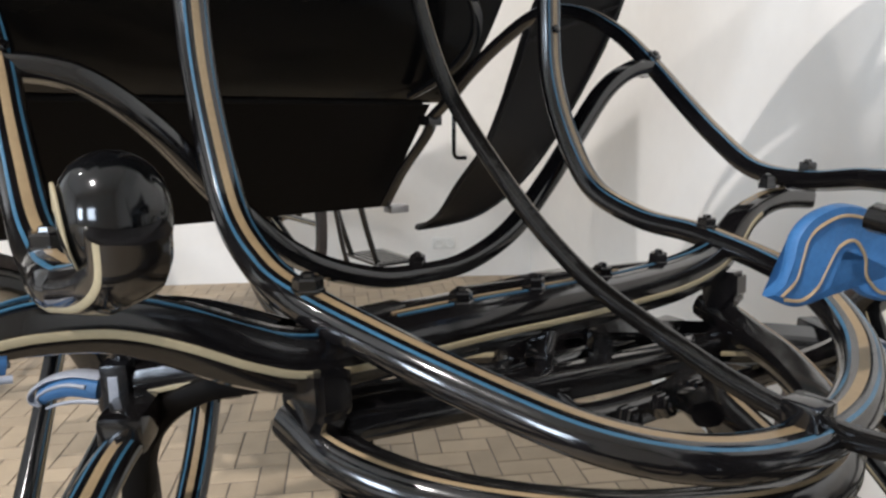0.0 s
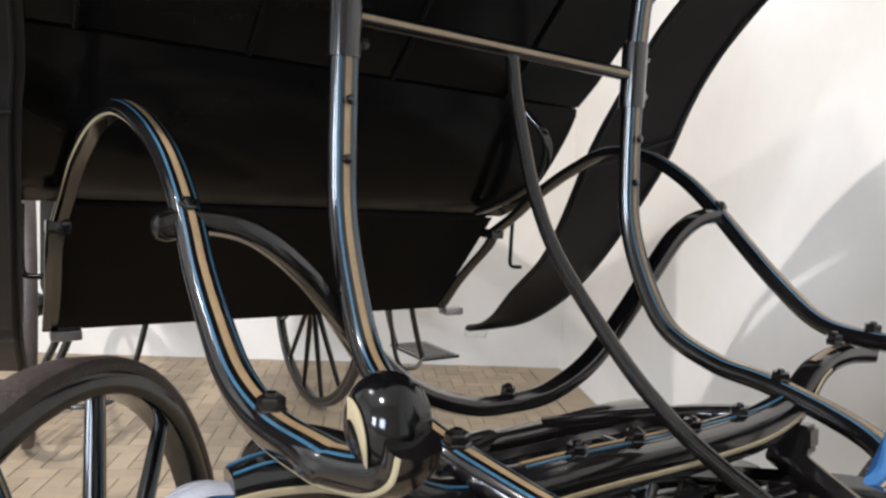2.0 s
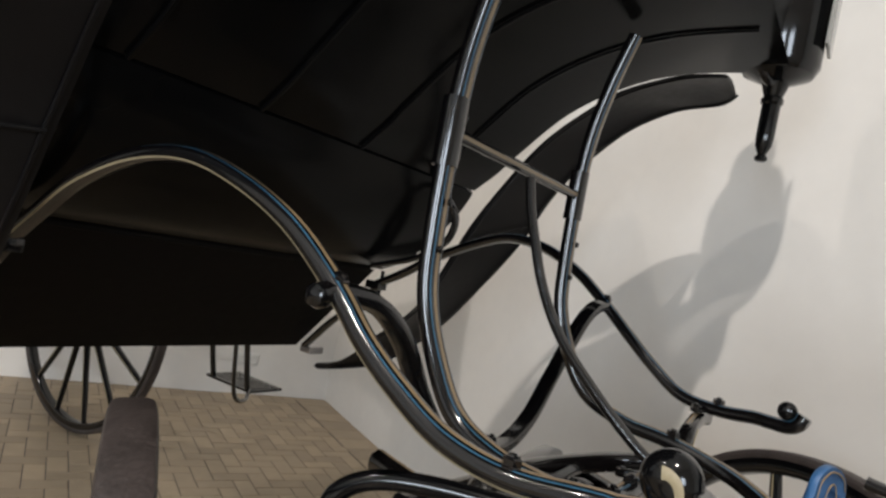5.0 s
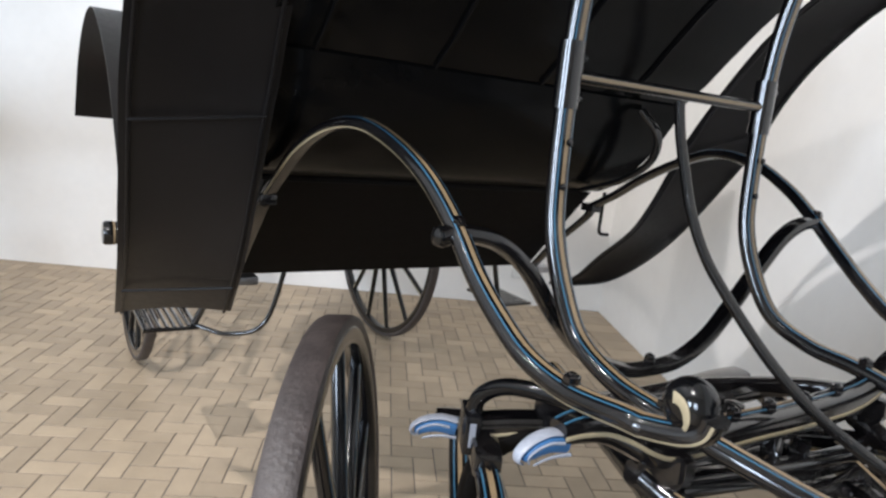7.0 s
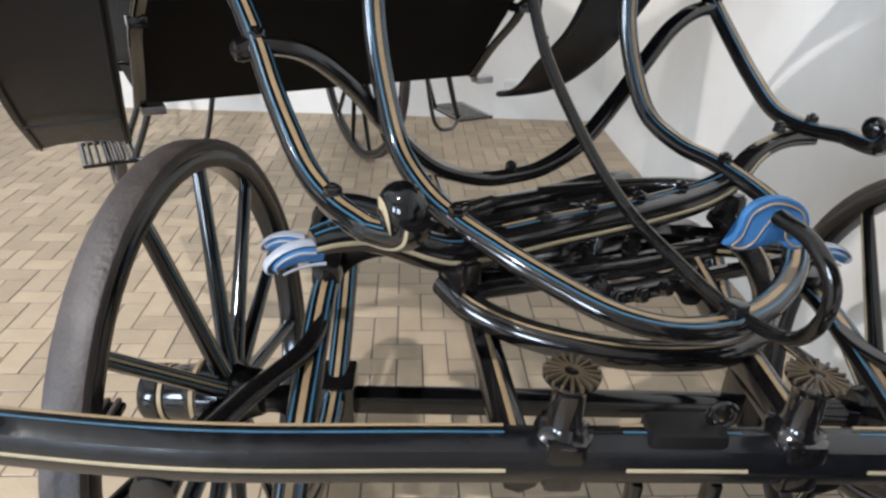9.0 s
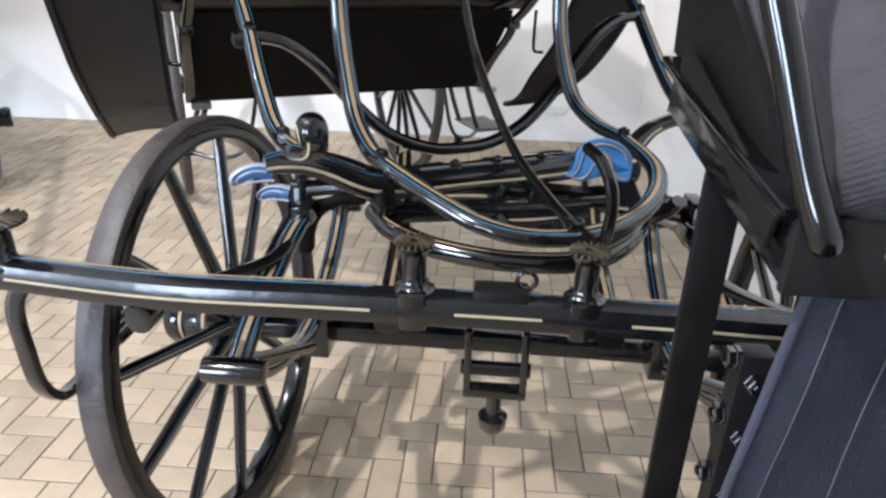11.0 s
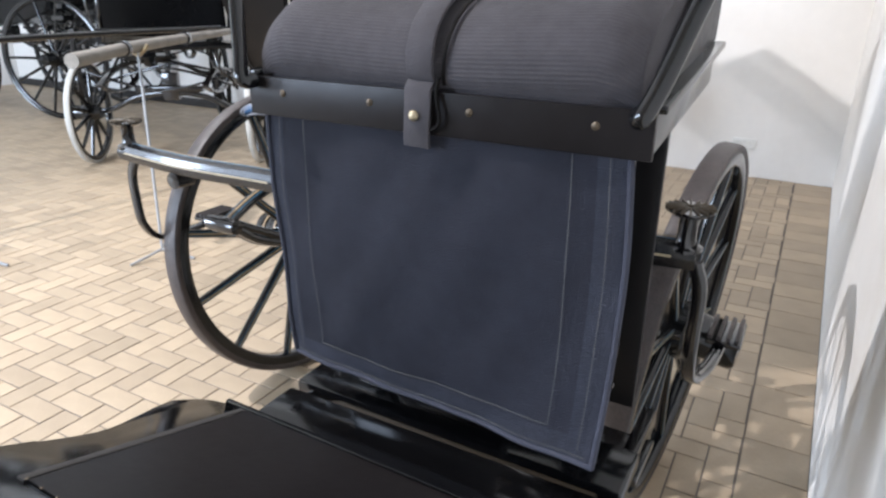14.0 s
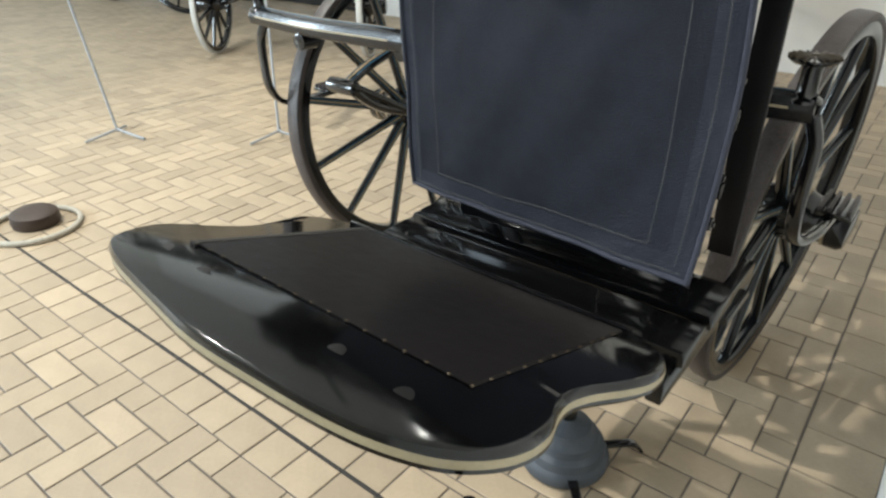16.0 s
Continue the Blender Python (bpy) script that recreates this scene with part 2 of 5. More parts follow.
U = Vector((math.cos(TURN), math.sin(TURN), 0))
V = Vector((-math.sin(TURN), math.cos(TURN), 0))
Z = Vector((0, 0, 1))
X = Vector((1, 0, 0))
Y = Vector((0, 1, 0))

# ---- structure ----
EAST, NORTH, WEST, SOUTH, HIGH = 1.09, 3.92, -9.0, -4.1, 4.75


def block(name, lo, hi, mat, label, category="wall", bevel=0.0):
    return tagged(part(name, slab(bmesh.new(), lo, hi, bevel), mat, smooth=False), label, category, kind="structure")


floor = block("floor", (WEST - 0.4, SOUTH - 0.4, -0.2), (EAST + 0.4, NORTH + 0.4, -0.003), GROUT, "yellow clay tile floor laid in herringbone with grey mortar joints", "floor")
block("wall_east", (EAST, SOUTH, -0.004), (EAST + 0.35, NORTH, HIGH), PLASTER, "white limewashed plaster wall close beside the carriage")
block("wall_north", (WEST, NORTH, -0.004), (EAST + 0.35, NORTH + 0.35, HIGH), PLASTER, "white limewashed plaster wall behind the carriages")
block("wall_west", (WEST - 0.35, SOUTH, -0.004), (WEST, NORTH + 0.35, HIGH), PLASTER, "plain white plaster wall at the hall's end")
block("ceiling", (WEST, SOUTH, HIGH), (EAST, NORTH, HIGH + 0.2), PLASTER, "plain white ceiling", "ceiling")
# Unseen wall; its openings are assumed, cut for the daylight lamps.
bm = bmesh.new()
for a, b, lo, hi in ((WEST, -7.2, 0, HIGH), (-5.2, -3.6, 0, HIGH), (-1.6, EAST, 0, HIGH), (-7.2, -5.2, 0, 0.95), (-7.2, -5.2, 2.55, HIGH), (-3.6, -1.6, 0, 0.95), (-3.6, -1.6, 2.55, HIGH)):
    slab(bm, (a, SOUTH - 0.35, lo - 0.004), (b, SOUTH, hi), 0)
tagged(part("wall_south", bm, PLASTER, smooth=False), "unseen plain white plaster wall with two assumed window openings", "wall", kind="structure")

# ---- carriage ----
carriage = thing("carriage", (0, 0, 0), "black horse carriage with blue and cream lined ironwork", "carriage")


def wheel(parent, centre, yaw, r, spokes, tyre_mat=RUBBER, lined=True, width=0.046, dish=0.03, hub=0.075, out=1, cant=0.0, name="wheel"):
    """Axle along local x; out: +1 or -1, the side of the hub cap."""
    place = Matrix.Translation(centre) @ Matrix.Rotation(yaw, 4, "Z") @ Matrix.Rotation(cant, 4, "Y")
    c = [Vector((0, (r - 0.032) * math.cos(2 * math.pi * k / 64), (r - 0.032) * math.sin(2 * math.pi * k / 64))) for k in range(64)]
    rim = part(name, sweep(bmesh.new(), c, flat_profile(width * 0.9, 0.04, 0.009), X, closed=True), BLACK, parent, "black spoked wooden wheel", place=place)
    c = [Vector((0, (r - 0.01) * math.cos(2 * math.pi * k / 72), (r - 0.01) * math.sin(2 * math.pi * k / 72))) for k in range(72)]
    part("tyre", sweep(bmesh.new(), c, flat_profile(width, 0.024, 0.0115), X, closed=True), tyre_mat, rim, "worn grey rubber tyre" if tyre_mat is RUBBER else "plain tyre, the pale ones coloured like lit tread", place=Matrix())
    bm = bmesh.new()
    h = 0.085
    lathe(bm, [(0.02, -h), (0.042, -h), (0.046, -h + 0.012), (0.05, -h + 0.03), (hub * 0.85, -0.03), (hub, -0.02), (hub, 0.02), (hub * 0.85, 0.03), (0.056, 0.06), (0.054, 0.1), (0.052, 0.104), (0.058, 0.107), (0.058, 0.135), (0.05, 0.146), (0.02, 0.149)],
          Matrix.Rotation(radians(90 * out), 4, "Y"), 24)
    part("hub", bm, BLACK, rim, place=Matrix())
    if lined:
        for d in (0.034, 0.1):
            bm = bmesh.new()
            lathe(bm, [(0.05, -0.004), (0.0665 if d < 0.05 else 0.0565, -0.004), (0.0665 if d < 0.05 else 0.0565, 0.004), (0.05, 0.004)], Matrix.Translation((out * d, 0, 0)) @ Matrix.Rotation(radians(90), 4, "Y"), 24)
            part("hub_ring", bm, TAN, rim, "ochre painted ring", place=Matrix())
    first = None
    path = [Vector((out * dish * (t - 1) * 0.6, 0, hub * 0.8 + (r - 0.045 - hub * 0.8) * t)) for t in (0, 0.12, 0.3, 0.6, 0.9, 1)]
    prof = lined_profile(0.03, 0.03, ((-0.55, -0.35, 1), (-0.15, 0.15, 2), (0.35, 0.55, 1)), ((-0.15, 0.15, 2),)) if lined else lined_profile(0.03, 0.03, ())
    for k in range(spokes):
        spin = Matrix.Rotation(2 * math.pi * (k + 0.5) / spokes, 4, "X")
        if first is None:
            bm = sweep(bmesh.new(), path, prof, Y, taper=lambda t: 1.15 - 0.35 * t)
            first = part("spoke", bm, [BLACK, BLUE, CREAM, CREAM], rim, place=spin)
        else:
            repeat(first, "spoke", rim, spin)
    return rim


R1, R2, AXY = 0.476, 0.61, 0.15
wheel(carriage, (-0.598, 0.189, 0.482), radians(-5.2), 0.484, 12, out=-1, cant=radians(-5.2), width=0.06)
wheel(carriage, (0.714, 0.156, R1), radians(-3.3), R1, 12, out=1, cant=radians(4.5), width=0.054)
REAR = 2.95
wheel(carriage, B(-0.50, REAR, R2), TURN, R2, 14, out=-1)
wheel(carriage, B(0.85, REAR, R2), TURN, R2, 14, out=1)
part("rear_axle", sweep(bmesh.new(), [B(-0.48, REAR, R2), B(-0.3, REAR, R2), B(0.5, REAR, R2), B(0.83, REAR, R2)], flat_profile(0.045, 0.045), V), BLACK, carriage)

FULL = ((-0.64, -0.5, 1), (-0.21, 0.21, 2), (0.5, 0.64, 1))
INKS = [IRON, BLUE, TAN, CREAM]


def bar(name, points, w, h, across, lines=FULL, parent=carriage, low=(), taper=None, steps=8, label=""):
    return part(name, sweep(bmesh.new(), spline(points, steps), lined_profile(w, h, lines, low), across, taper), INKS, parent, label)


def stripe(points, width, mat, across, parent, name="painted_line", steps=8):
    """A thin painted line laid on a part."""
    return part(name, sweep(bmesh.new(), spline(points, steps), flat_profile(width, 0.0016, 0.0006), across), mat, parent)


# forecarriage: axle, springs, beds and splinter bar, which turn with the front wheels
part("front_axle", sweep(bmesh.new(), spline([(-0.6, 0.187, R1), (-0.5, 0.18, R1), (-0.3, 0.168, R1 + 0.01), (0.36, 0.160, R1 + 0.01), (0.56, 0.157, R1), (0.71, 0.156, R1)], 5), flat_profile(0.045, 0.045), Y), BLACK, carriage)
for sx in (-0.37, 0.42):
    up = bar("spring_leaf", [(sx, -0.31, 0.70), (sx, -0.2, 0.745), (sx, 0.0, 0.79), (sx, 0.08, 0.795), (sx, 0.16, 0.79), (sx, 0.33, 0.745), (sx, 0.44, 0.70)], 0.042, 0.022, X, label="lined upper spring leaf")
    down = bar("spring_leaf", [(sx, -0.31, 0.70), (sx, -0.2, 0.62), (sx, 0.0, 0.55), (sx, 0.08, 0.54), (sx, 0.16, 0.55), (sx, 0.33, 0.62), (sx, 0.44, 0.70)], 0.042, 0.03, X, label="lined lower spring leaf")
    for yy in (-0.32, 0.45):
        part("spring_eye", lathe(bmesh.new(), [(0.012, -0.05), (0.02, -0.048), (0.022, -0.03), (0.022, 0.03), (0.02, 0.048), (0.012, 0.05)], Matrix.Translation((sx, yy, 0.70)) @ Matrix.Rotation(radians(90), 4, "Y"), 14), IRON, carriage)
    bm = bmesh.new()
    slab(bm, (sx - 0.035, AXY - 0.045, R1 - 0.03), (sx + 0.035, AXY + 0.045, 0.56), 0.006)
    part("spring_clip", bm, IRON, carriage)
    bm = bmesh.new()
    slab(bm, (sx - 0.023, 0.07, 0.785), (sx + 0.023, 0.145, 0.828), 0.01)
    part("spring_block", bm, IRON, carriage)
# lower bed on the springs, with leaf ends
bar("lower_bed", [(-0.395, 0.16, 0.829), (-0.3, 0.16, 0.84), (-0.1, 0.15, 0.855), (0.0, 0.15, 0.86), (0.15, 0.15, 0.855), (0.35, 0.16, 0.84), (0.46, 0.16, 0.825)], 0.05, 0.05, Y, label="lined lower bed")
stripe([(-0.36, 0.1345, 0.826), (-0.3, 0.1345, 0.834), (-0.1, 0.1245, 0.849), (0.0, 0.1245, 0.854), (0.15, 0.1245, 0.849), (0.35, 0.1345, 0.834), (0.4, 0.1345, 0.828)], 0.0055, CREAM, Z, carriage)
bar("futchell", [(-0.12, -0.36, 0.83), (-0.14, -0.1, 0.83), (-0.17, 0.16, 0.84), (-0.2, 0.4, 0.84)], 0.04, 0.045, X, lines=((-0.16, 0.16, 2),))
bar("futchell", [(0.19, -0.36, 0.83), (0.2, -0.1, 0.83), (0.22, 0.16, 0.84), (0.24, 0.4, 0.84)], 0.04, 0.045, X, lines=((-0.16, 0.16, 2),))
# splinter bar
SPY = -0.352
SPL = [(-0.72, SPY + 0.03, 0.852), (-0.45, SPY, 0.852), (-0.2, SPY - 0.004, 0.856), (0.033, SPY - 0.005, 0.858), (0.27, SPY - 0.004, 0.856), (0.5, SPY, 0.852), (0.785, SPY + 0.03, 0.852)]
sbar = part("splinter_bar", sweep(bmesh.new(), spline(SPL, 8), flat_profile(0.053, 0.05, 0.0225), Z), BARPAINT, carriage, "glossy black splinter bar with cream and blue lines")
def cut_line(x0, x1, dy, dz, w, mat, axis):
    pts = [Vector(p) for p in spline(SPL, 8) if x0 <= p[0] <= x1]
    part("painted_line", sweep(bmesh.new(), [p + Vector((0, dy, dz)) for p in pts], flat_profile(w, 0.0016, 0.0006), axis), mat, sbar)
for x0, x1 in ((-0.7, -0.13), (-0.045, 0.11), (0.19, 0.77)):
    cut_line(x0, x1, -0.0255, 0.003, 0.0042, CREAM, Z)
    cut_line(x0, x1, 0.012, 0.0258, 0.0036, TAN, Y)
    cut_line(x0, x1, 0.001, 0.0268, 0.0022, BLUE, Y)
for x in (-0.083, 0.149):
    part("bar_band", slab(bmesh.new(), (x - 0.02, SPY - 0.0285, 0.8275), (x + 0.02, SPY + 0.0285, 0.8885), 0.008), IRON, sbar)
part("bar_plate", slab(bmesh.new(), (-0.002, SPY - 0.02, 0.85), (0.075, SPY + 0.02, 0.894), 0.008), LEATHER, sbar, "black leather pad")


def roller(x, y, z, r=0.027):
    bm = lathe(bmesh.new(), [(0.029, 0), (0.029, 0.006), (0.02, 0.012), (0.0165, 0.02), (0.0165, 0.055), (0.019, 0.061), (r * 0.8, 0.064), (r, 0.07), (r, 0.0735), (r * 0.6, 0.0745), (r * 0.2, 0.075)], Matrix.Translation((x, y, z)), 20)
    post = part("roller_bolt", bm, IRON, carriage, "black roller bolt with a fluted cap")
    rib = slab(bmesh.new(), (0.007, -0.0016, 0.0715), (r * 1.02, 0.0016, 0.0775), 0.001)
    one = part("flute", rib, FLUTE, post, place=Matrix.Translation((x, y, z)))
    for k in range(1, 18):
        repeat(one, "flute", post, Matrix.Translation((x, y, z)) @ Matrix.Rotation(2 * math.pi * k / 18, 4, "Z"))


part("bar_ring", sweep(bmesh.new(), [Vector((0.07 + 0.013 * math.cos(2 * math.pi * k / 24), SPY, 0.904 + 0.013 * math.sin(2 * math.pi * k / 24))) for k in range(24)], round_profile(0.007, 0.007, 8), Y, closed=True), IRON, sbar)
for x in (-0.083, 0.149):
    roller(x, SPY, 0.878)
for x in (-0.70, 0.765):
    roller(x, SPY + 0.03, 0.862, 0.041)
    e, k = (-1, -0.705) if x < 0 else (1, 0.8)
    loop = [(x + 0.02, SPY + 0.03, 0.84), (k, SPY + 0.028, 0.79), (k, SPY + 0.028, 0.71), (k, SPY + 0.036, 0.645), (k + e * 0.002, SPY + 0.07, 0.596), (k + e * 0.012, SPY + 0.13, 0.573), (k + e * 0.025, SPY + 0.22, 0.566), (k + e * 0.03, SPY + 0.36, 0.566)]
    loop = part("step_loop", sweep(bmesh.new(), spline(loop, 6), flat_profile(0.026, 0.017, 0.005), X), IRON, carriage, "black hanging step iron")
    c = Vector((k + e * 0.035, SPY + 0.33, 0.578))
    part("tread", slab(bmesh.new(), c + Vector((-0.036, -0.06, -0.006)), c + Vector((0.036, 0.06, 0.006)), 0.004), IRON, loop, "small iron foot tread")
    rib = None
    for d in (-0.027, -0.009, 0.009, 0.027):
        place = Matrix.Translation(c + Vector((d, 0, 0.011)))
        if rib is None:
            rib = part("tread_rib", slab(bmesh.new(), (-0.0045, -0.058, -0.006), (0.0045, 0.058, 0.006), 0.003), RUBBER, loop, "worn ribbed tread", place=place)
        else:
            repeat(rib, "tread_rib", loop, place)
bm = bmesh.new()
for lo, hi in (((-0.01, -0.372, 0.732), (0.001, -0.348, 0.83)), ((0.07, -0.372, 0.732), (0.081, -0.348, 0.83)), ((-0.01, -0.372, 0.72), (0.081, -0.348, 0.734))):
    slab(bm, lo, hi, 0.003)
part("pole_socket", bm, IRON, carriage)
bm = lathe(bmesh.new(), [(0.01, 0), (0.02, 0.012), (0.022, 0.03), (0.011, 0.034), (0.011, 0.07)], Matrix.Translation((0.036, -0.36, 0.653)), 12)
part("pole_pin", bm, IRON, carriage)
part("pole_shaft_stub", sweep(bmesh.new(), [Vector((-0.014, -0.36, 0.765)), Vector((0.085, -0.36, 0.765))], round_profile(0.022, 0.022), Y), BLACK, carriage)
for sx, e in ((-0.46, -0.37), (0.52, 0.42)):
    bar("splinter_stay", [(sx, SPY, 0.84), (sx * 0.6 + e * 0.4, -0.2, 0.80), (e, -0.06, 0.785), (e, 0.1, 0.80)], 0.03, 0.022, X, lines=())
    bar("axle_stay", [(e, -0.3, 0.70), (e * 0.98, -0.15, 0.62), (e * 0.95, 0.02, 0.53)], 0.026, 0.026, X)
    bm = lathe(bmesh.new(), [(0.012, -0.03), (0.022, -0.028), (0.022, 0.028), (0.012, 0.03)], Matrix.Translation((sx - 0.02, SPY + 0.01, 0.812)) @ Matrix.Rotation(radians(90), 4, "X"), 14)
    part("trace_eye", bm, IRON, carriage)

# lower hoop, upper bed and gussets
low = [(0.27, 0.03, 0.885), (0.255, -0.03, 0.868), (0.215, -0.1, 0.86), (0.14, -0.175, 0.857), (0.06, -0.22, 0.857)]
hoop_low = spline([B(-u, v, z) for u, v, z in low] + [B(0, -0.232, 0.857)] + [B(u, v, z) for u, v, z in low[::-1]], 8)
ways = []
for i in range(len(hoop_low)):
    t = (hoop_low[min(i + 1, len(hoop_low) - 1)] - hoop_low[max(i - 1, 0)]).normalized()
    ways.append(Vector((t.y, -t.x, 0)))
lower_hoop = part("lower_hoop", sweep(bmesh.new(), hoop_low, lined_profile(0.04, 0.036, ((0.3, 0.48, 2),), ()), ways), INKS, carriage, "black lower hoop with a cream line")
for s_ in (-1, 1):
    bm = bmesh.new()
    outline = [(0.05, 0.93), (-0.028, 0.94), (-0.03, 0.905), (0.0, 0.868), (0.035, 0.872)] if s_ < 0 else [(0.03, 0.93), (-0.018, 0.935), (-0.02, 0.905), (0.0, 0.876), (0.02, 0.878)]
    va = [bm.verts.new(B(s_ * 0.262 - 0.014, v, z)) for v, z in outline]
    vb = [bm.verts.new(B(s_ * 0.262 + 0.014, v, z)) for v, z in outline]
    for k in range(5):
        bm.faces.new((va[k], va[(k + 1) % 5], vb[(k + 1) % 5], vb[k]))
    bm.faces.new(va[::-1])
    bm.faces.new(vb)
    bmesh.ops.bevel(bm, geom=list(bm.edges), offset=0.005, segments=2, affect="EDGES")
    part("gusset", bm, IRON, carriage)
BED = [(-0.455, 0.012, 0.99), (-0.43, 0.012, 0.992), (-0.392, 0.012, 0.988), (-0.354, 0.012, 0.973), (-0.312, 0.012, 0.951), (-0.275, 0.012, 0.937), (-0.22, 0.012, 0.932), (-0.1, 0.012, 0.932), (0.02, 0.012, 0.93), (0.157, 0.012, 0.933), (0.235, 0.012, 0.945), (0.275, 0.012, 0.966), (0.305, 0.012, 0.99), (0.345, 0.012, 1.004), (0.39, 0.012, 1.008), (0.45, 0.01, 1.004)]
bed = part("upper_bed", sweep(bmesh.new(), spline([B(*p) for p in BED], 6), flat_profile(0.044, 0.044, 0.011), Z, taper=lambda t: 0.62 + 0.38 * min(1, t / 0.25) - 0.42 * min(1, max(0, (t - 0.6) / 0.25))), IRON, carriage, "black upper bed lined in cream and blue")
FINE = [tuple(p) for p in spline(BED, 6)]


def bed_line(u0, u1, dv, dz, w, mat, across):
    pts = []
    for i, (u, v, z) in enumerate(FINE):
        t = i / (len(FINE) - 1)
        k = 0.62 + 0.38 * min(1, t / 0.25) - 0.42 * min(1, max(0, (t - 0.6) / 0.25))
        if u0 <= u <= u1:
            pts.append(B(u, v + dv * k, z + dz * k))
    stripe(pts, w, mat, across, bed, steps=1)


bed_line(-0.5, 0.33, -0.0225, -0.004, 0.0055, CREAM, Z)
bed_line(-0.46, -0.24, -0.013, 0.0225, 0.003, BLUE, V)
bed_line(-0.46, -0.29, 0.012, 0.0225, 0.003, BLUE, V)
bed_line(-0.2, 0.36, 0.002, 0.0225, 0.003, BLUE, V)
bed_line(-0.2, 0.1, 0.011, 0.0222, 0.004, TAN, V)
bed_line(0.24, 0.4, 0.004, 0.0225, 0.008, TAN, V)
for u, z in ((-0.12, 0.954), (-0.035, 0.954), (0.06, 0.952), (0.15, 0.955), (0.36, 1.027)):
    bolt(bed, B(u, 0.016, z), Z, 0.011)
REARB = [(-0.25, 0.255, 0.862), (-0.2, 0.25, 0.863), (-0.1, 0.24, 0.863), (0.0, 0.24, 0.86), (0.1, 0.24, 0.863), (0.2, 0.25, 0.863), (0.27, 0.255, 0.86)]
rb = part("rear_bed", sweep(bmesh.new(), spline([B(*p) for p in REARB], 8), flat_profile(0.05, 0.05, 0.012), Z), IRON, carriage)
for pts in ([(-0.27, 0.03, 0.925), (-0.24, 0.12, 0.905), (-0.15, 0.2, 0.885), (-0.05, 0.24, 0.875)], [(0.27, 0.03, 0.925), (0.24, 0.12, 0.905), (0.15, 0.2, 0.885), (0.05, 0.24, 0.875)]):
    p_ = part("bed_brace", sweep(bmesh.new(), spline([B(*p) for p in pts], 8), flat_profile(0.034, 0.034, 0.01), Z), IRON, carriage)
for v in (0.17,):
    bar("perch_plate", [B(-0.26, v, 0.885), B(-0.1, v, 0.88), B(0.0, v, 0.88), B(0.1, v, 0.88), B(0.26, v, 0.885)], 0.03, 0.03, V, lines=((-0.2, 0.05, 2),))
for name, pts, w, h in (("transom", [B(-0.245, 0.0, 0.885), B(-0.05, -0.02, 0.874), B(0.06, -0.024, 0.866), B(0.2, -0.02, 0.856)], 0.034, 0.03), ("transom", [B(-0.25, 0.06, 0.866), B(-0.1, 0.05, 0.856), B(0.0, 0.048, 0.85), B(0.12, 0.05, 0.848), B(0.24, 0.05, 0.85)], 0.04, 0.034), ("sway_bar", [B(-0.055, -0.03, 0.862), B(-0.03, -0.05, 0.846), B(0.08, -0.055, 0.84), B(0.15, -0.05, 0.846)], 0.03, 0.026)):
    part(name, sweep(bmesh.new(), spline(pts, 6), flat_profile(w, h, 0.008), V), IRON, carriage)
for u, v, z in ((-0.041, -0.066, 0.85), (0.002, -0.07, 0.846), (0.05, -0.072, 0.846), (0.1, -0.07, 0.848)):
    bolt(carriage, B(u, v, z), -V + Z * 0.3, 0.012)
part("clamp", sweep(bmesh.new(), spline([B(-0.035, 0.0, 0.915), B(-0.045, -0.005, 0.892), B(-0.03, 0.0, 0.868), B(0.005, 0.01, 0.858), B(0.035, 0.0, 0.872), B(0.04, -0.004, 0.9)], 6), flat_profile(0.03, 0.012, 0.004), V), IRON, carriage)
bolt(carriage, B(-0.003, 0.0, 0.866), -V, 0.012)
bar("gear_brace", [(0.2, 0.29, 0.70), (0.25, 0.2, 0.745), (0.3, 0.12, 0.808), (0.345, 0.045, 0.868), (0.36, 0.02, 0.9)], 0.03, 0.026, X + Y * 0.4, lines=((-0.1, 0.25, 2),))
bar("gear_brace", [(0.14, 0.2, 0.74), (0.15, 0.1, 0.79), (0.16, 0.0, 0.85), (0.155, -0.06, 0.862)], 0.03, 0.024, X)
part("king_bolt", lathe(bmesh.new(), [(0.02, 0.80), (0.024, 0.82), (0.024, 0.88), (0.018, 0.9), (0.016, 0.915), (0.008, 0.918)], Matrix.Translation((0.03, 0.13, 0)), 20), IRON, carriage)
for k, (u, v) in enumerate(((-0.06, 0.05), (0.04, 0.05), (0.12, 0.06), (0.2, 0.09), (-0.15, 0.06))):
    bolt(carriage, B(u, v, 0.9), Z if k % 2 else Z - V, 0.013)

# body irons: scrolls in front, arching to the body
LEFT_IRON = [(-0.42, -0.05, 1.03), (-0.418, 0.04, 1.02), (-0.42, 0.12, 1.033), (-0.42, 0.19, 1.067), (-0.42, 0.25, 1.107), (-0.42, 0.313, 1.162), (-0.425, 0.40, 1.224), (-0.435, 0.5, 1.268), (-0.45, 0.6, 1.29), (-0.465, 0.71, 1.275), (-0.48, 0.82, 1.225), (-0.49, 0.9, 1.16), (-0.5, 0.965, 1.10)]
RIGHT_IRON = [(0.372, -0.085, 1.042), (0.387, -0.018, 1.034), (0.402, 0.058, 1.042), (0.416, 0.13, 1.085), (0.43, 0.2, 1.138), (0.444, 0.27, 1.193), (0.453, 0.345, 1.246), (0.461, 0.44, 1.289), (0.467, 0.55, 1.3), (0.475, 0.665, 1.262), (0.483, 0.778, 1.206), (0.492, 0.87, 1.15), (0.5, 0.965, 1.10)]


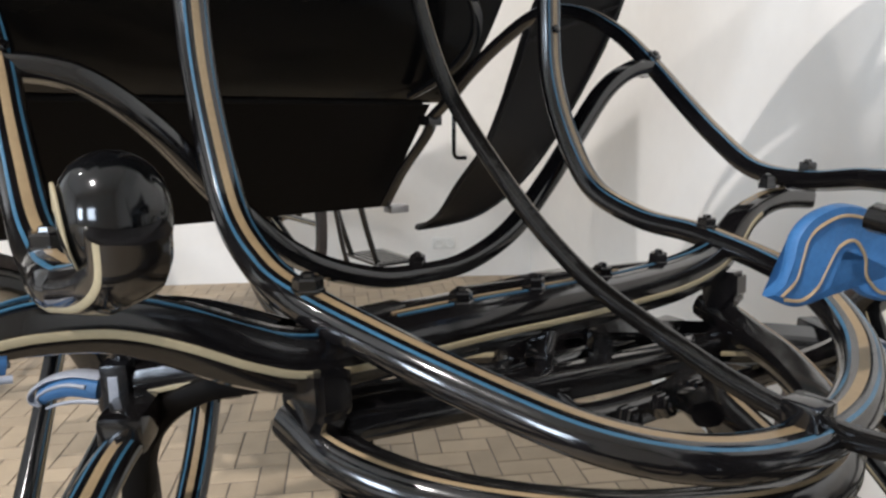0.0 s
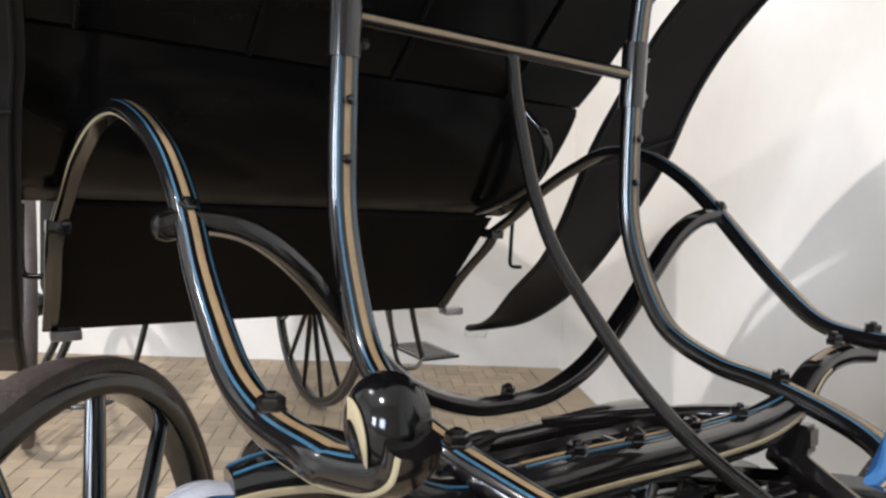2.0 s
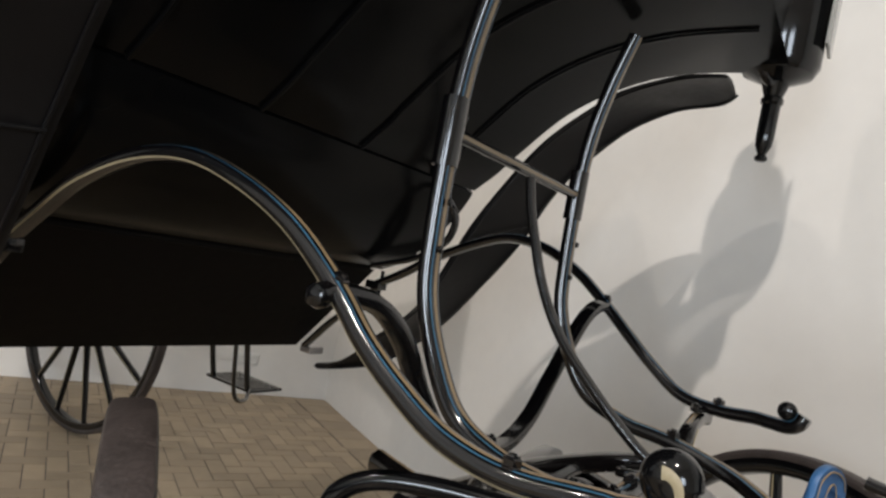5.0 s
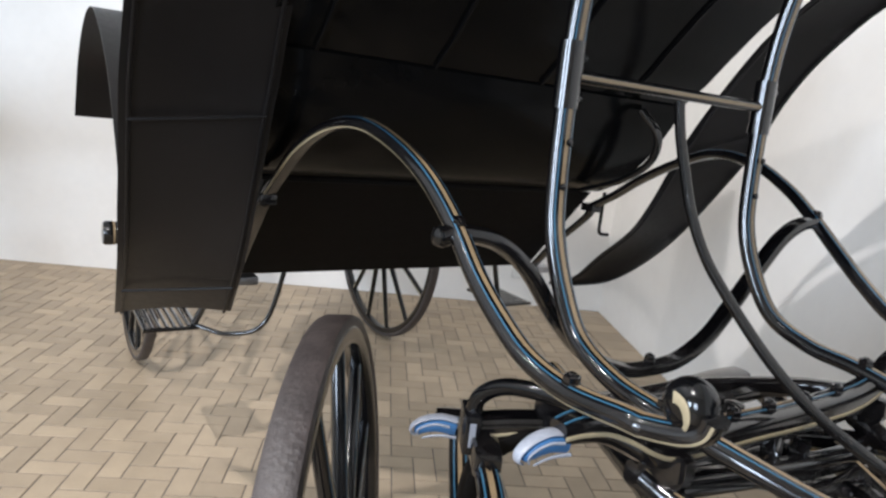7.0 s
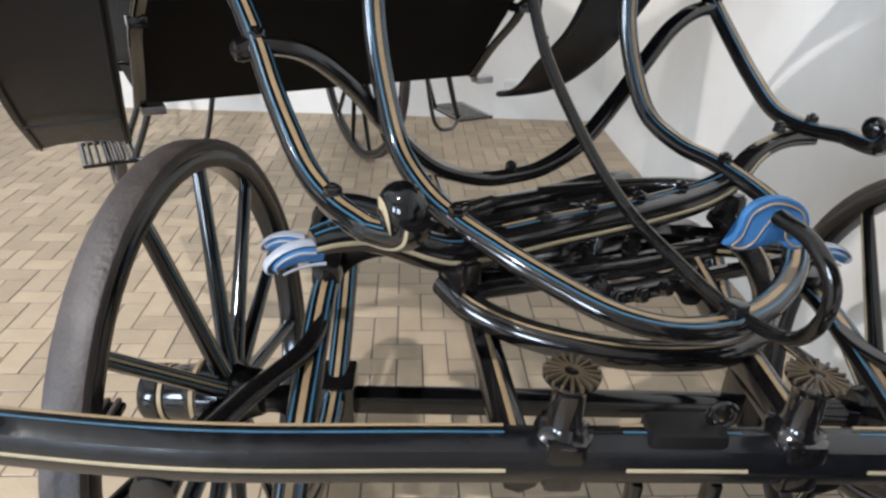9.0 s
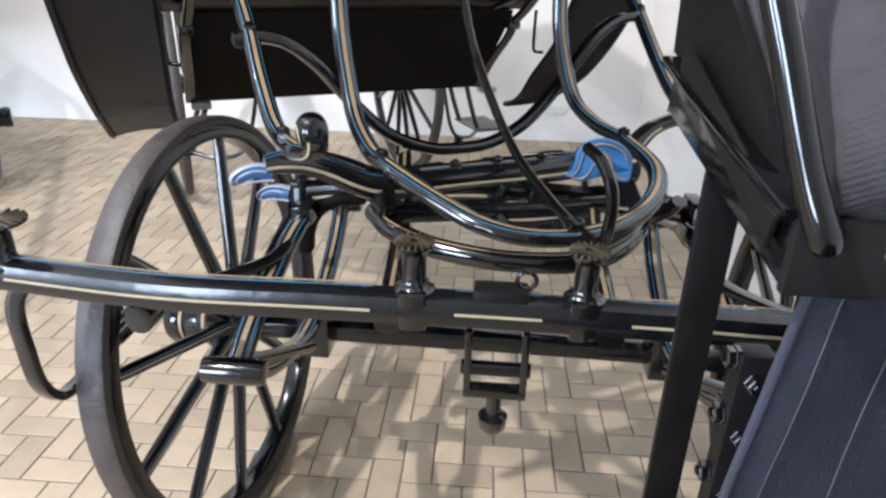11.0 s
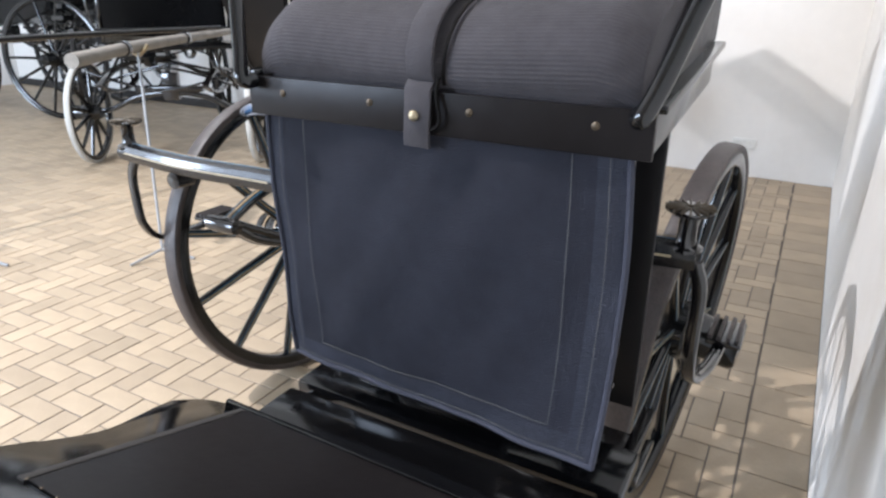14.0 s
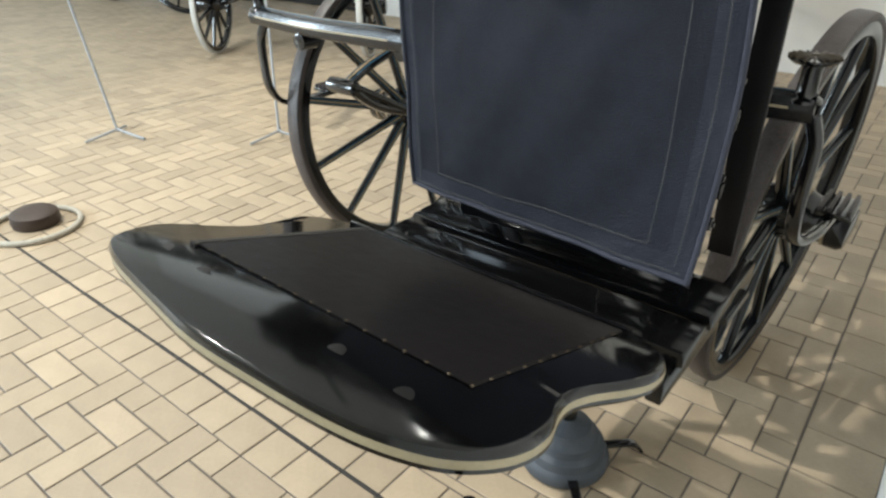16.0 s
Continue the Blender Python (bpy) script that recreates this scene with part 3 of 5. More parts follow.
def body_iron(s, pts, c, k=1.0):
    """A flat iron, rising from the scroll knob at c and arching back to the body."""
    first = Vector(pts[0])
    tail = [(c[0], c[1] - 0.029, c[2] - 0.002), (c[0], c[1] - 0.022, c[2] - 0.018), (c[0] * 0.7 + first.x * 0.3, c[1] - 0.004, c[2] - 0.029), (first.x * 0.7 + c[0] * 0.3, first.y - 0.024, first.z + 0.001)]
    iron = bar("body_iron", [B(*p) for p in tail + pts], 0.033, 0.026, U, lines=FULL, taper=lambda t: 1.0 - 0.25 * max(0, t - 0.6), label="lined scroll iron", low=((-0.88, -0.75, 3),) if s < 0 else ())
    c = B(*c)
    knob = [(0.0285 * math.sin(g) ** 0.75, -0.0225 * math.cos(g)) for g in [0.12 + (math.pi - 0.24) * i / 14 for i in range(15)]]
    part("scroll_knob", lathe(bmesh.new(), [(a * k, b * k) for a, b in knob], Matrix.Translation(c) @ Matrix.Rotation(TURN, 4, "Z") @ Matrix.Rotation(radians(90 * s), 4, "Y"), 40), BLACK, iron, "round black scroll knob")
    face = lambda r: 0.0225 * (1 - min(1.0, (r / 0.0285) ** 2.667)) ** 0.5 + 0.0003
    comma = [c + U * s * face(r) + V * (r * math.cos(radians(g))) + Z * (r * math.sin(radians(g))) for g, r in ((310, 0.0275), (280, 0.0255), (250, 0.0215), (220, 0.016), (185, 0.0115), (135, 0.009), (85, 0.0095), (60, 0.0105))]
    if s > 0:
        comma = [c + (p - c) * 0.53 for p in comma]
    line = spline(comma, 6)
    ways_ = [U.cross(line[min(i + 1, len(line) - 1)] - line[max(i - 1, 0)]) for i in range(len(line))]
    part("scroll_comma", sweep(bmesh.new(), line, flat_profile(0.012, 0.0016, 0.0006), ways_, taper=lambda t: 0.3 + 0.75 * t), CREAM, iron, "cream painted comma")
    for n_, (q, up) in enumerate(((pts[1], Z), (pts[5], Z * 0.8 - V * 0.6))):
        bolt(iron, B(q[0], q[1], q[2]) + Vector(up).normalized() * (0.012 if n_ == 0 else 0.007), up, 0.0115)
    bolt(iron, B(*pts[5]) - (Z * 0.8 - V * 0.6) * 0.012, -Z * 0.8 + V * 0.6)


body_iron(-1, LEFT_IRON, (-0.403, -0.108, 1.069))
body_iron(1, RIGHT_IRON, (0.34, -0.14, 1.074), 0.6)

# cross iron between the two body irons
bar("cross_iron", [B(-0.44, 0.316, 1.15), B(-0.42, 0.31, 1.155), B(-0.36, 0.29, 1.145), B(-0.30, 0.28, 1.10), B(-0.23, 0.28, 1.02), B(-0.156, 0.275, 0.953), B(-0.07, 0.27, 0.918), B(0.0, 0.268, 0.912), B(0.08, 0.27, 0.918), B(0.165, 0.275, 0.953), B(0.24, 0.28, 1.02), B(0.3, 0.277, 1.095), B(0.345, 0.272, 1.15), B(0.395, 0.268, 1.18), B(0.445, 0.264, 1.186)], 0.034, 0.028, V, lines=())
bolt(carriage, B(0.0, 0.266, 0.928), Z)
part("iron_knob", lathe(bmesh.new(), [(0.008, -0.016), (0.014, -0.012), (0.017, 0), (0.014, 0.01), (0.006, 0.014)], along(B(-0.44, 0.317, 1.148), B(-0.6, 0.317, 1.148)), 18), BLACK, carriage)
part("arch_iron", tube([(-0.389, 0.155, 0.84), (-0.383, 0.15, 0.885), (-0.345, 0.12, 0.918), (-0.28, 0.06, 0.932), (-0.2, -0.02, 0.935)], 0.014), BLACK, carriage)

# seat irons, running down and forward into the front hoop
hoop_half = [(0.25, 0.25, 1.738), (0.25, 0.28, 1.63), (0.25, 0.30, 1.52), (0.25, 0.305, 1.40), (0.25, 0.30, 1.25), (0.25, 0.288, 1.16), (0.25, 0.25, 1.075), (0.251, 0.20, 1.012), (0.254, 0.12, 0.981), (0.256, 0.035, 0.972)]
hoop_front = [(-0.228, -0.055, 0.953), (-0.196, -0.12, 0.935), (-0.165, -0.173, 0.921), (-0.13, -0.208, 0.913), (-0.09, -0.228, 0.908), (-0.04, -0.238, 0.905), (0.0, -0.239, 0.905), (0.046, -0.233, 0.907), (0.105, -0.214, 0.911), (0.166, -0.181, 0.92), (0.22, -0.13, 0.934), (0.25, -0.07, 0.95)]
path = spline([B(-u, v, z) for u, v, z in hoop_half] + [B(*p) for p in hoop_front] + [B(u, v, z) for u, v, z in hoop_half[::-1]], 8)
acr = []
for i, p in enumerate(path):
    t = (path[min(i + 1, len(path) - 1)] - path[max(i - 1, 0)]).normalized()
    flat = Vector((-t.y, t.x, 0))
    acr.append(flat.normalized() if p.dot(V) < 0.24 else U * (1 if i < len(path) / 2 else -1))
hoop = part("seat_iron", sweep(bmesh.new(), path, lined_profile(0.036, 0.026, FULL, FULL), acr), INKS, carriage, "blue and cream lined seat iron hoop")
for s in (-1, 1):
    bolt(hoop, B(s * 0.255, 0.028, 0.983), Z, 0.0125)
    for z in (1.232, 1.30):
        part("rivet", lathe(bmesh.new(), [(0.006, 0), (0.006, 0.003), (0.003, 0.005)], along(B(s * 0.25, 0.285, z), B(s * 0.25, 0.2, z)), 10), IRON, hoop)
    part("socket", sweep(bmesh.new(), [B(s * 0.25, 0.306, 1.35), B(s * 0.25, 0.308, 1.45)], round_profile(0.042, 0.038, 14), U), IRON, hoop)
    for z in (1.37, 1.43):
        bolt(hoop, B(s * 0.25 + 0.018, 0.305, z), U, 0.008)
bar("seat_rail", [B(-0.25, 0.305, 1.40), B(0.0, 0.305, 1.40), B(0.25, 0.305, 1.40)], 0.02, 0.016, Z, lines=((-0.3, 0.3, 2),), low=((-0.3, 0.3, 2),))
stay = [(-0.015, 0.286, 1.385), (-0.015, 0.272, 1.33), (-0.015, 0.25, 1.27), (-0.015, 0.226, 1.212), (-0.015, 0.19, 1.152), (-0.015, 0.148, 1.105), (-0.015, 0.062, 1.03), (-0.015, -0.003, 0.985), (-0.015, -0.055, 0.959), (-0.015, -0.12, 0.937), (-0.015, -0.177, 0.92), (-0.015, -0.235, 0.911), (-0.028, -0.305, 0.924), (-0.046, -0.34, 0.968), (-0.05, -0.342, 1.015), (-0.046, -0.308, 1.047), (-0.04, -0.262, 1.056)]
bm = slab(bmesh.new(), (-0.013, -0.013, 0), (0.013, 0.013, 0.02), 0.004)
bm.transform(Matrix.Translation(B(-0.03, -0.236, 0.914)) @ Matrix.Rotation(TURN, 4, "Z"))
part("hoop_nut", bm, IRON, carriage)
part("stay", sweep(bmesh.new(), spline([B(*p) for p in stay], 8), lined_profile(0.0175, 0.017, ((0.4, 0.62, 2),), ((0.45, 0.7, 2),)), U), [STAYBLACK, BLUE, TAN, CREAM], carriage, "cream lined strap stay")

# leaf ends of the two beds
def leaf_end(root, out, side, size=1.0, name="leaf_end"):
    """An acanthus tip: blue heart between pale curling bands. out: the way it points; side: across."""
    root, out, side = Vector(root), Vector(out).normalized(), Vector(side).normalized()
    at = lambda pts: [root + (out * a * 1.3 + Z * h * 0.8) * size for a, h in pts]
    mid = at([(-0.012, -0.002), (0.012, 0.004), (0.03, 0.0), (0.044, -0.012), (0.046, -0.024)])
    leaf = part(name, sweep(bmesh.new(), spline(mid, 6), lined_profile(0.042 * size, 0.034 * size, (), ()), side, taper=lambda t: 1.0 - 0.55 * t * t), LEAFBLUE, carriage, "blue and white painted acanthus leaf end")
    bands = (([(-0.014, 0.017), (0.012, 0.024), (0.038, 0.016), (0.056, -0.004), (0.058, -0.022), (0.05, -0.03)], 0.009), ([(-0.002, 0.008), (0.018, 0.012), (0.036, 0.004), (0.048, -0.01), (0.046, -0.026)], 0.006), ([(-0.014, -0.02), (0.008, -0.018), (0.026, -0.022), (0.04, -0.03)], 0.007))
    for k, (pts, w) in enumerate(bands):
        for sg in ((0,) if k == 0 else (-1, 1)):
            line = [p + side * sg * 0.02 * size * (1 - 0.1 * i) for i, p in enumerate(at(pts))]
            part("leaf_band", sweep(bmesh.new(), spline(line, 6), round_profile((0.03 if k == 0 else 0.006) * size, w * size, 10), side, taper=lambda t: 1.0 - 0.5 * t), LEAFWHITE, leaf, "pale curling band")
    return leaf


leaf_end(B(-0.458, 0.012, 0.979), -U, V, 0.69)
for x, s in ((-0.448, -1), (0.488, 1)):
    leaf_end((x - 0.02 * s, 0.16, 0.826), X * s, Y, 0.78)
    bm = bmesh.new()
    slab(bm, (x - 0.014 - 0.057 * s, 0.127, 0.793), (x + 0.014 - 0.057 * s, 0.195, 0.86), 0.004)
    clip_band = part("bed_clip", bm, BARPAINT, carriage, "glossy black clip with a white bar")
    mid = x - 0.057 * s
    part("painted_mark", slab(bmesh.new(), (mid - 0.005, 0.1245, 0.808), (mid + 0.005, 0.1285, 0.848), 0.001), LEAFWHITE, clip_band, "short white painted bar")
# curved hanger from the lower bed down to the near spring
part("spring_hanger", sweep(bmesh.new(), spline([Vector(p) for p in ((-0.25, 0.15, 0.832), (-0.3, 0.15, 0.826), (-0.34, 0.15, 0.807), (-0.367, 0.15, 0.775), (-0.38, 0.15, 0.74), (-0.384, 0.15, 0.70))], 6), flat_profile(0.045, 0.03, 0.01), Y), UNDER, carriage, "dull brown-black curved hanger")

# blue leaf at the end of the strap stay
def blue_leaf():
    """A flat two-lobed leaf hanging from the strap's end, its edge lined in cream."""
    outline = [(-0.031, 0.994), (-0.011, 0.986), (0.004, 0.99), (0.012, 1.003), (0.016, 1.02), (0.021, 1.022), (0.027, 1.002), (0.04, 0.99), (0.058, 0.987), (0.062, 1.002), (0.06, 1.022), (0.052, 1.038), (0.036, 1.05), (0.014, 1.055), (-0.006, 1.048), (-0.017, 1.034), (-0.019, 1.016), (-0.022, 1.003)]
    loop = spline([(u, z, 0) for u, z in outline] + [(outline[0][0], outline[0][1], 0)], 5)[:-1]
    where = lambda u, z, d: B(u + d * 0.41, -0.214 - 0.45 * u + d * 0.91, z)
    bm = bmesh.new()
    rows = []
    cx, cz = 0.018, 1.034
    for inset, d in ((0.06, 0.005), (0.0, 0.002), (0.0, -0.002), (0.06, -0.006)):
        rows.append([bm.verts.new(where(p.x + (cx - p.x) * inset, p.y + (cz - p.y) * inset, d)) for p in loop])
    n = len(loop)
    for r, q in zip(rows, rows[1:]):
        for k in range(n):
            bm.faces.new((r[k], r[(k + 1) % n], q[(k + 1) % n], q[k]))
    bm.faces.new(rows[0][::-1])
    bm.faces.new(rows[-1])
    bmesh.ops.triangulate(bm, faces=[f for f in bm.faces if len(f.verts) > 4])
    leaf = part("blue_leaf", bm, LEAFBLUE, carriage, "bright blue painted leaf with cream lines")
    for pts in ([(-0.024, 0.995), (-0.015, 1.006), (-0.012, 1.02), (-0.009, 1.034), (0.0, 1.043), (0.014, 1.048), (0.032, 1.044), (0.046, 1.035), (0.053, 1.02)], [(-0.022, 0.993), (-0.01, 0.992), (0.0, 1.0), (0.006, 1.014), (0.012, 1.027), (0.022, 1.031), (0.031, 1.02), (0.034, 1.006), (0.044, 0.995), (0.054, 0.993)]):
        part("leaf_line", sweep(bmesh.new(), spline([where(u, z, -0.0075) for u, z in pts], 6), flat_profile(0.0024, 0.0014, 0.0005), Z + U), TAN, leaf)


blue_leaf()

# body: a curved dash running up over the ironwork, the belly and the slanted lower box
HALF = 0.5


def prism(name, outline, u0, u1, mat, label="", bevel=0.006, parent=carriage):
    bm = bmesh.new()
    a = [bm.verts.new(B(u0, v, z)) for v, z in outline]
    b = [bm.verts.new(B(u1, v, z)) for v, z in outline]
    n = len(outline)
    for k in range(n):
        bm.faces.new((a[k], a[(k + 1) % n], b[(k + 1) % n], b[k]))
    caps = [bm.faces.new(a[::-1]), bm.faces.new(b)]
    if bevel:
        es = list({e for f in caps for e in f.edges})
        bmesh.ops.bevel(bm, geom=es, offset=bevel, segments=2, affect="EDGES")
    return part(name, bm, mat, parent, label)


belly = [(p.x, p.y) for p in spline([(1.0, 1.143, 0), (0.92, 1.185, 0), (0.84, 1.26, 0), (0.775, 1.345, 0), (0.738, 1.412, 0)], 5)]
dash = [(p.x, p.y) for p in spline([(0.735, 1.418, 0), (0.675, 1.472, 0), (0.613, 1.54, 0), (0.5, 1.65, 0), (0.36, 1.728, 0), (0.2, 1.772, 0), (0.0, 1.785, 0)], 5)]
dash_top = [(v + 0.02, z + 0.03) for v, z in dash[::-1]]
prism("body", belly + [(0.82, 1.5), (0.86, 2.1), (1.95, 2.1), (2.02, 1.5), (1.95, 1.15)], -HALF - 0.075, HALF + 0.06, BODYBLACK, "glossy black varnished body")
bm = bmesh.new()
ring = dash + dash_top
east = [HALF + 0.055 + 0.04 * min(1, max(0, (0.3 - v) / 0.3)) for v, z in ring]
va, vb = [bm.verts.new(B(-HALF - 0.09, v, z)) for v, z in ring], [bm.verts.new(B(u, v, z)) for u, (v, z) in zip(east, ring)]
for k in range(len(ring)):
    bm.faces.new((va[k], va[(k + 1) % len(ring)], vb[(k + 1) % len(ring)], vb[k]))
for k in range(len(dash) - 1):
    for q in (va, vb):
        bm.faces.new((q[k], q[k + 1], q[-2 - k], q[-1 - k]))
part("dash", bm, BODYBLACK, carriage, "black curved dash board")
prism("boot", [(1.0, 1.139), (1.25, 0.848), (1.9, 0.848), (1.94, 1.139)], -HALF + 0.01, HALF + 0.03, UNDER, "dull brown-black lower box")
for u in (-HALF + 0.006, -0.233, 0.05, 0.33):
    part("moulding", sweep(bmesh.new(), [B(u, v - 0.004, z - 0.004) for v, z in dash[:-1]], flat_profile(0.008, 0.006), U), BODYBLACK, carriage)
part("moulding", sweep(bmesh.new(), [B(-HALF, 1.0, 1.141), B(HALF, 1.0, 1.141)], flat_profile(0.012, 0.008), Z), UNDER, carriage)

# mudguards: leather wings between body and wheel
OUTER = [(0.756, 1.378, 0.722), (0.775, 1.181, 0.843), (0.785, 1.074, 0.922), (0.795, 0.974, 1.007), (0.805, 0.887, 1.126), (0.815, 0.808, 1.259), (0.82, 0.761, 1.334), (0.82, 0.70, 1.45), (0.82, 0.57, 1.627), (0.82, 0.41, 1.733), (0.80, 0.17, 1.784)]
INNER = [(0.573, 1.04, 0.818), (0.583, 0.95, 0.905), (0.586, 0.89, 0.99), (0.588, 0.84, 1.09), (0.59, 0.79, 1.2), (0.59, 0.755, 1.29), (0.592, 0.735, 1.357), (0.608, 0.68, 1.46), (0.635, 0.565, 1.645), (0.64, 0.42, 1.732), (0.64, 0.13, 1.79)]
OUTER_EAST = [(0.657, 1.262, 0.769), (0.71, 1.18, 0.79), (0.765, 1.09, 0.826), (0.84, 1.02, 0.9), (0.87, 0.925, 1.012), (0.88, 0.825, 1.153), (0.87, 0.715, 1.307), (0.86, 0.645, 1.445), (0.85, 0.58, 1.54), (0.845, 0.51, 1.617), (0.84, 0.416, 1.7), (0.835, 0.3, 1.757), (0.825, 0.2, 1.772), (0.805, 0.165, 1.777), (0.76, 0.142, 1.783)]
INNER_EAST = [(0.65, 1.264, 0.773), (0.645, 1.19, 0.802), (0.64, 1.12, 0.845), (0.63, 1.03, 0.93), (0.625, 0.91, 1.037), (0.63, 0.853, 1.135), (0.635, 0.815, 1.225), (0.64, 0.765, 1.34), (0.65, 0.705, 1.45), (0.66, 0.643, 1.55), (0.655, 0.58, 1.62), (0.64, 0.485, 1.69), (0.612, 0.392, 1.738), (0.592, 0.25, 1.774), (0.59, 0.14, 1.78), (0.63, 0.108, 1.786)]
for s in (-1, 1):
    if s > 0:
        a, b = spline([B(*p) for p in OUTER_EAST], 4), spline([B(*p) for p in INNER_EAST], 4)
    else:
        a = spline([B(-u, v, z) for u, v, z in OUTER], 4)
        b = spline([B(-u + 0.03 + 0.1 * max(0, z - 1.3), v, z) for u, v, z in INNER], 4)
    bm = bmesh.new()
    sheets = []
    for off in (0.0, 0.005):
        rows = []
        for i, (p, q) in enumerate(zip(a, b)):
            d = Vector((0, 0, 1)) * off - V * off
            rows.append([bm.verts.new(p.lerp(q, t) - d + Z * 0.012 * math.sin(math.pi * t)) for t in (0, 0.25, 0.5, 0.75, 1)])
        sheets.append(rows)
    for rows in sheets:
        for r, q in zip(rows, rows[1:]):
            for k in range(4):
                bm.faces.new((r[k], r[k + 1], q[k + 1], q[k]))
    lo, hi = sheets
    edge = lambda rows: [r[0] for r in rows] + rows[-1][1:] + [r[4] for r in rows[::-1]][1:] + rows[0][1:4][::-1]
    e0, e1 = edge(lo), edge(hi)
    for k in range(len(e0)):
        bm.faces.new((e0[k], e0[(k + 1) % len(e0)], e1[(k + 1) % len(e0)], e1[k]))
    guard = part("mudguard", bm, LEATHER, carriage, "black patent leather mudguard with stitched edges")
    for path, t in ((a, 0.06), (b, 0.06)):
        other = b if path is a else a
        line = [p.lerp(o, t) - Z * 0.004 - V * 0.004 for p, o in zip(path, other)]
        part("edge_welt", sweep(bmesh.new(), line, flat_profile(0.007, 0.005), U), LEATHER, guard)
    for i in ((4, 20) if s < 0 else (26,)):
        line = [a[i].lerp(b[i], t) - Z * 0.006 - V * 0.006 for t in (0.05, 0.3, 0.6, 0.95)]
        part("seam", sweep(bmesh.new(), line, flat_profile(0.006, 0.005), Z), LEATHER, guard)
    # rear mudguard over the rear wheel
    rim = [(1.8, 1.02, 0.02), (1.95, 1.17, 0.05), (2.2, 1.37, 0.1), (2.55, 1.54, 0.16), (2.9, 1.62, 0.2), (3.3, 1.58, 0.2), (3.7, 1.4, 0.2), (3.95, 1.1, 0.2)]
    edge_ = -0.705 if s < 0 else 0.98
    a, b = spline([B(edge_, v, z) for v, z, w in rim], 5), spline([B(edge_ - s * w, v, z) for v, z, w in rim], 5)
    bm = bmesh.new()
    rows = [[bm.verts.new(q) for q in (p, o, o - Z * 0.006, p - Z * 0.006)] for p, o in zip(a, b)]
    for r, q in zip(rows, rows[1:]):
        for k in range(4):
            bm.faces.new((r[k], r[(k + 1) % 4], q[(k + 1) % 4], q[k]))
    bm.faces.new(rows[0][::-1])
    bm.faces.new(rows[-1])
    part("rear_mudguard", bm, LEATHER, carriage)

# straps, feet and hooks on the body
for s in (-1, 1):
    part("body_strap", sweep(bmesh.new(), spline([B(s * 0.5, 0.955, 1.105), B(s * 0.505, 0.99, 1.06), B(s * 0.5, 1.1, 0.96), B(s * 0.5, 1.19, 0.862)], 5), flat_profile(0.03, 0.012), U), IRON, carriage)
    foot = slab(bmesh.new(), (-0.03, -0.022, -0.011), (0.03, 0.022, 0.011), 0.004)
    foot.transform(Matrix.Translation(B(s * 0.505 + 0.035, 1.195, 0.848)) @ Matrix.Rotation(TURN, 4, "Z"))
    part("iron_foot", foot, STEEL, carriage, "bare steel foot")
    knuckle = slab(bmesh.new(), (-0.02, -0.025, -0.012), (0.02, 0.025, 0.012), 0.004)
    knuckle.transform(Matrix.Translation(B(s * 0.5, 0.965, 1.098)) @ Matrix.Rotation(TURN, 4, "Z"))
    part("iron_knuckle", knuckle, IRON, carriage)
    part("drop_hook", tube([B(s * 0.6 + 0.045, 1.06, 1.135), B(s * 0.6 + 0.045, 1.06, 1.04), B(s * 0.6 + 0.05, 1.06, 1.0), B(s * 0.6 + 0.08, 1.05, 0.995)], 0.006), IRON, carriage)
    if s > 0:
        part("pump_handle", sweep(bmesh.new(), spline([B(s * 0.4, 0.74, 1.39), B(s * 0.43, 0.7, 1.33), B(s * 0.44, 0.72, 1.26), B(s * 0.43, 0.8, 1.2), B(s * 0.42, 0.93, 1.155)], 6), flat_profile(0.022, 0.014), U), BODYBLACK if s < 0 else BLACK, carriage)
    # folding step
    sx = 0.8 if s > 0 else -0.57
    frame_pts = [B(sx - 0.075, 1.62, 0.575), B(sx + 0.075, 1.62, 0.575), B(sx + 0.075, 1.86, 0.575), B(sx - 0.075, 1.86, 0.575)]
    bm = bmesh.new()
    sweep(bm, frame_pts, flat_profile(0.012, 0.02), Z, closed=True)
    tread = part("step", bm, IRON, carriage, "black slatted iron step")
    for k in range(6):
        part("step_slat", sweep(bmesh.new(), [B(sx - 0.055 + 0.022 * k, 1.625, 0.578), B(sx - 0.055 + 0.022 * k, 1.855, 0.578)], flat_profile(0.012, 0.01), U), IRON, tread)
    for v in (1.64, 1.84):
        part("step_hanger", tube([B(sx - s * 0.07, v, 0.575), B(sx - s * 0.12, v - 0.02, 0.7), B(sx - s * 0.17, v - 0.04, 0.85)], 0.011), IRON, tread)
    part("step_brace", tube([B(sx - s * 0.08, 1.62, 0.58), B(sx - s * 0.16, 1.55, 0.57), B(sx - s * 0.26, 1.5, 0.62), B(sx - s * 0.32, 1.48, 0.85)], 0.008), IRON, tread)

# carriage lamp on the dash corner
lamp_part = part("carriage_lamp", lathe(bmesh.new(), [(0.01, 1.60), (0.014, 1.603), (0.014, 1.61), (0.009, 1.615), (0.013, 1.625), (0.018, 1.635), (0.02, 1.66), (0.02, 1.73), (0.024, 1.735), (0.024, 1.745), (0.02, 1.75), (0.03, 1.78), (0.075, 1.80), (0.085, 1.82), (0.085, 2.06), (0.07, 2.1), (0.045, 2.13), (0.05, 2.16), (0.045, 2.2), (0.02, 2.22)], Matrix.Translation(B(0.602, 0.03, -0.018)), 20), BLACK, carriage, "black candle lamp")
glass = slab(bmesh.new(), (-0.05, -0.004, 1.84), (0.05, 0.004, 2.03), 0.002)
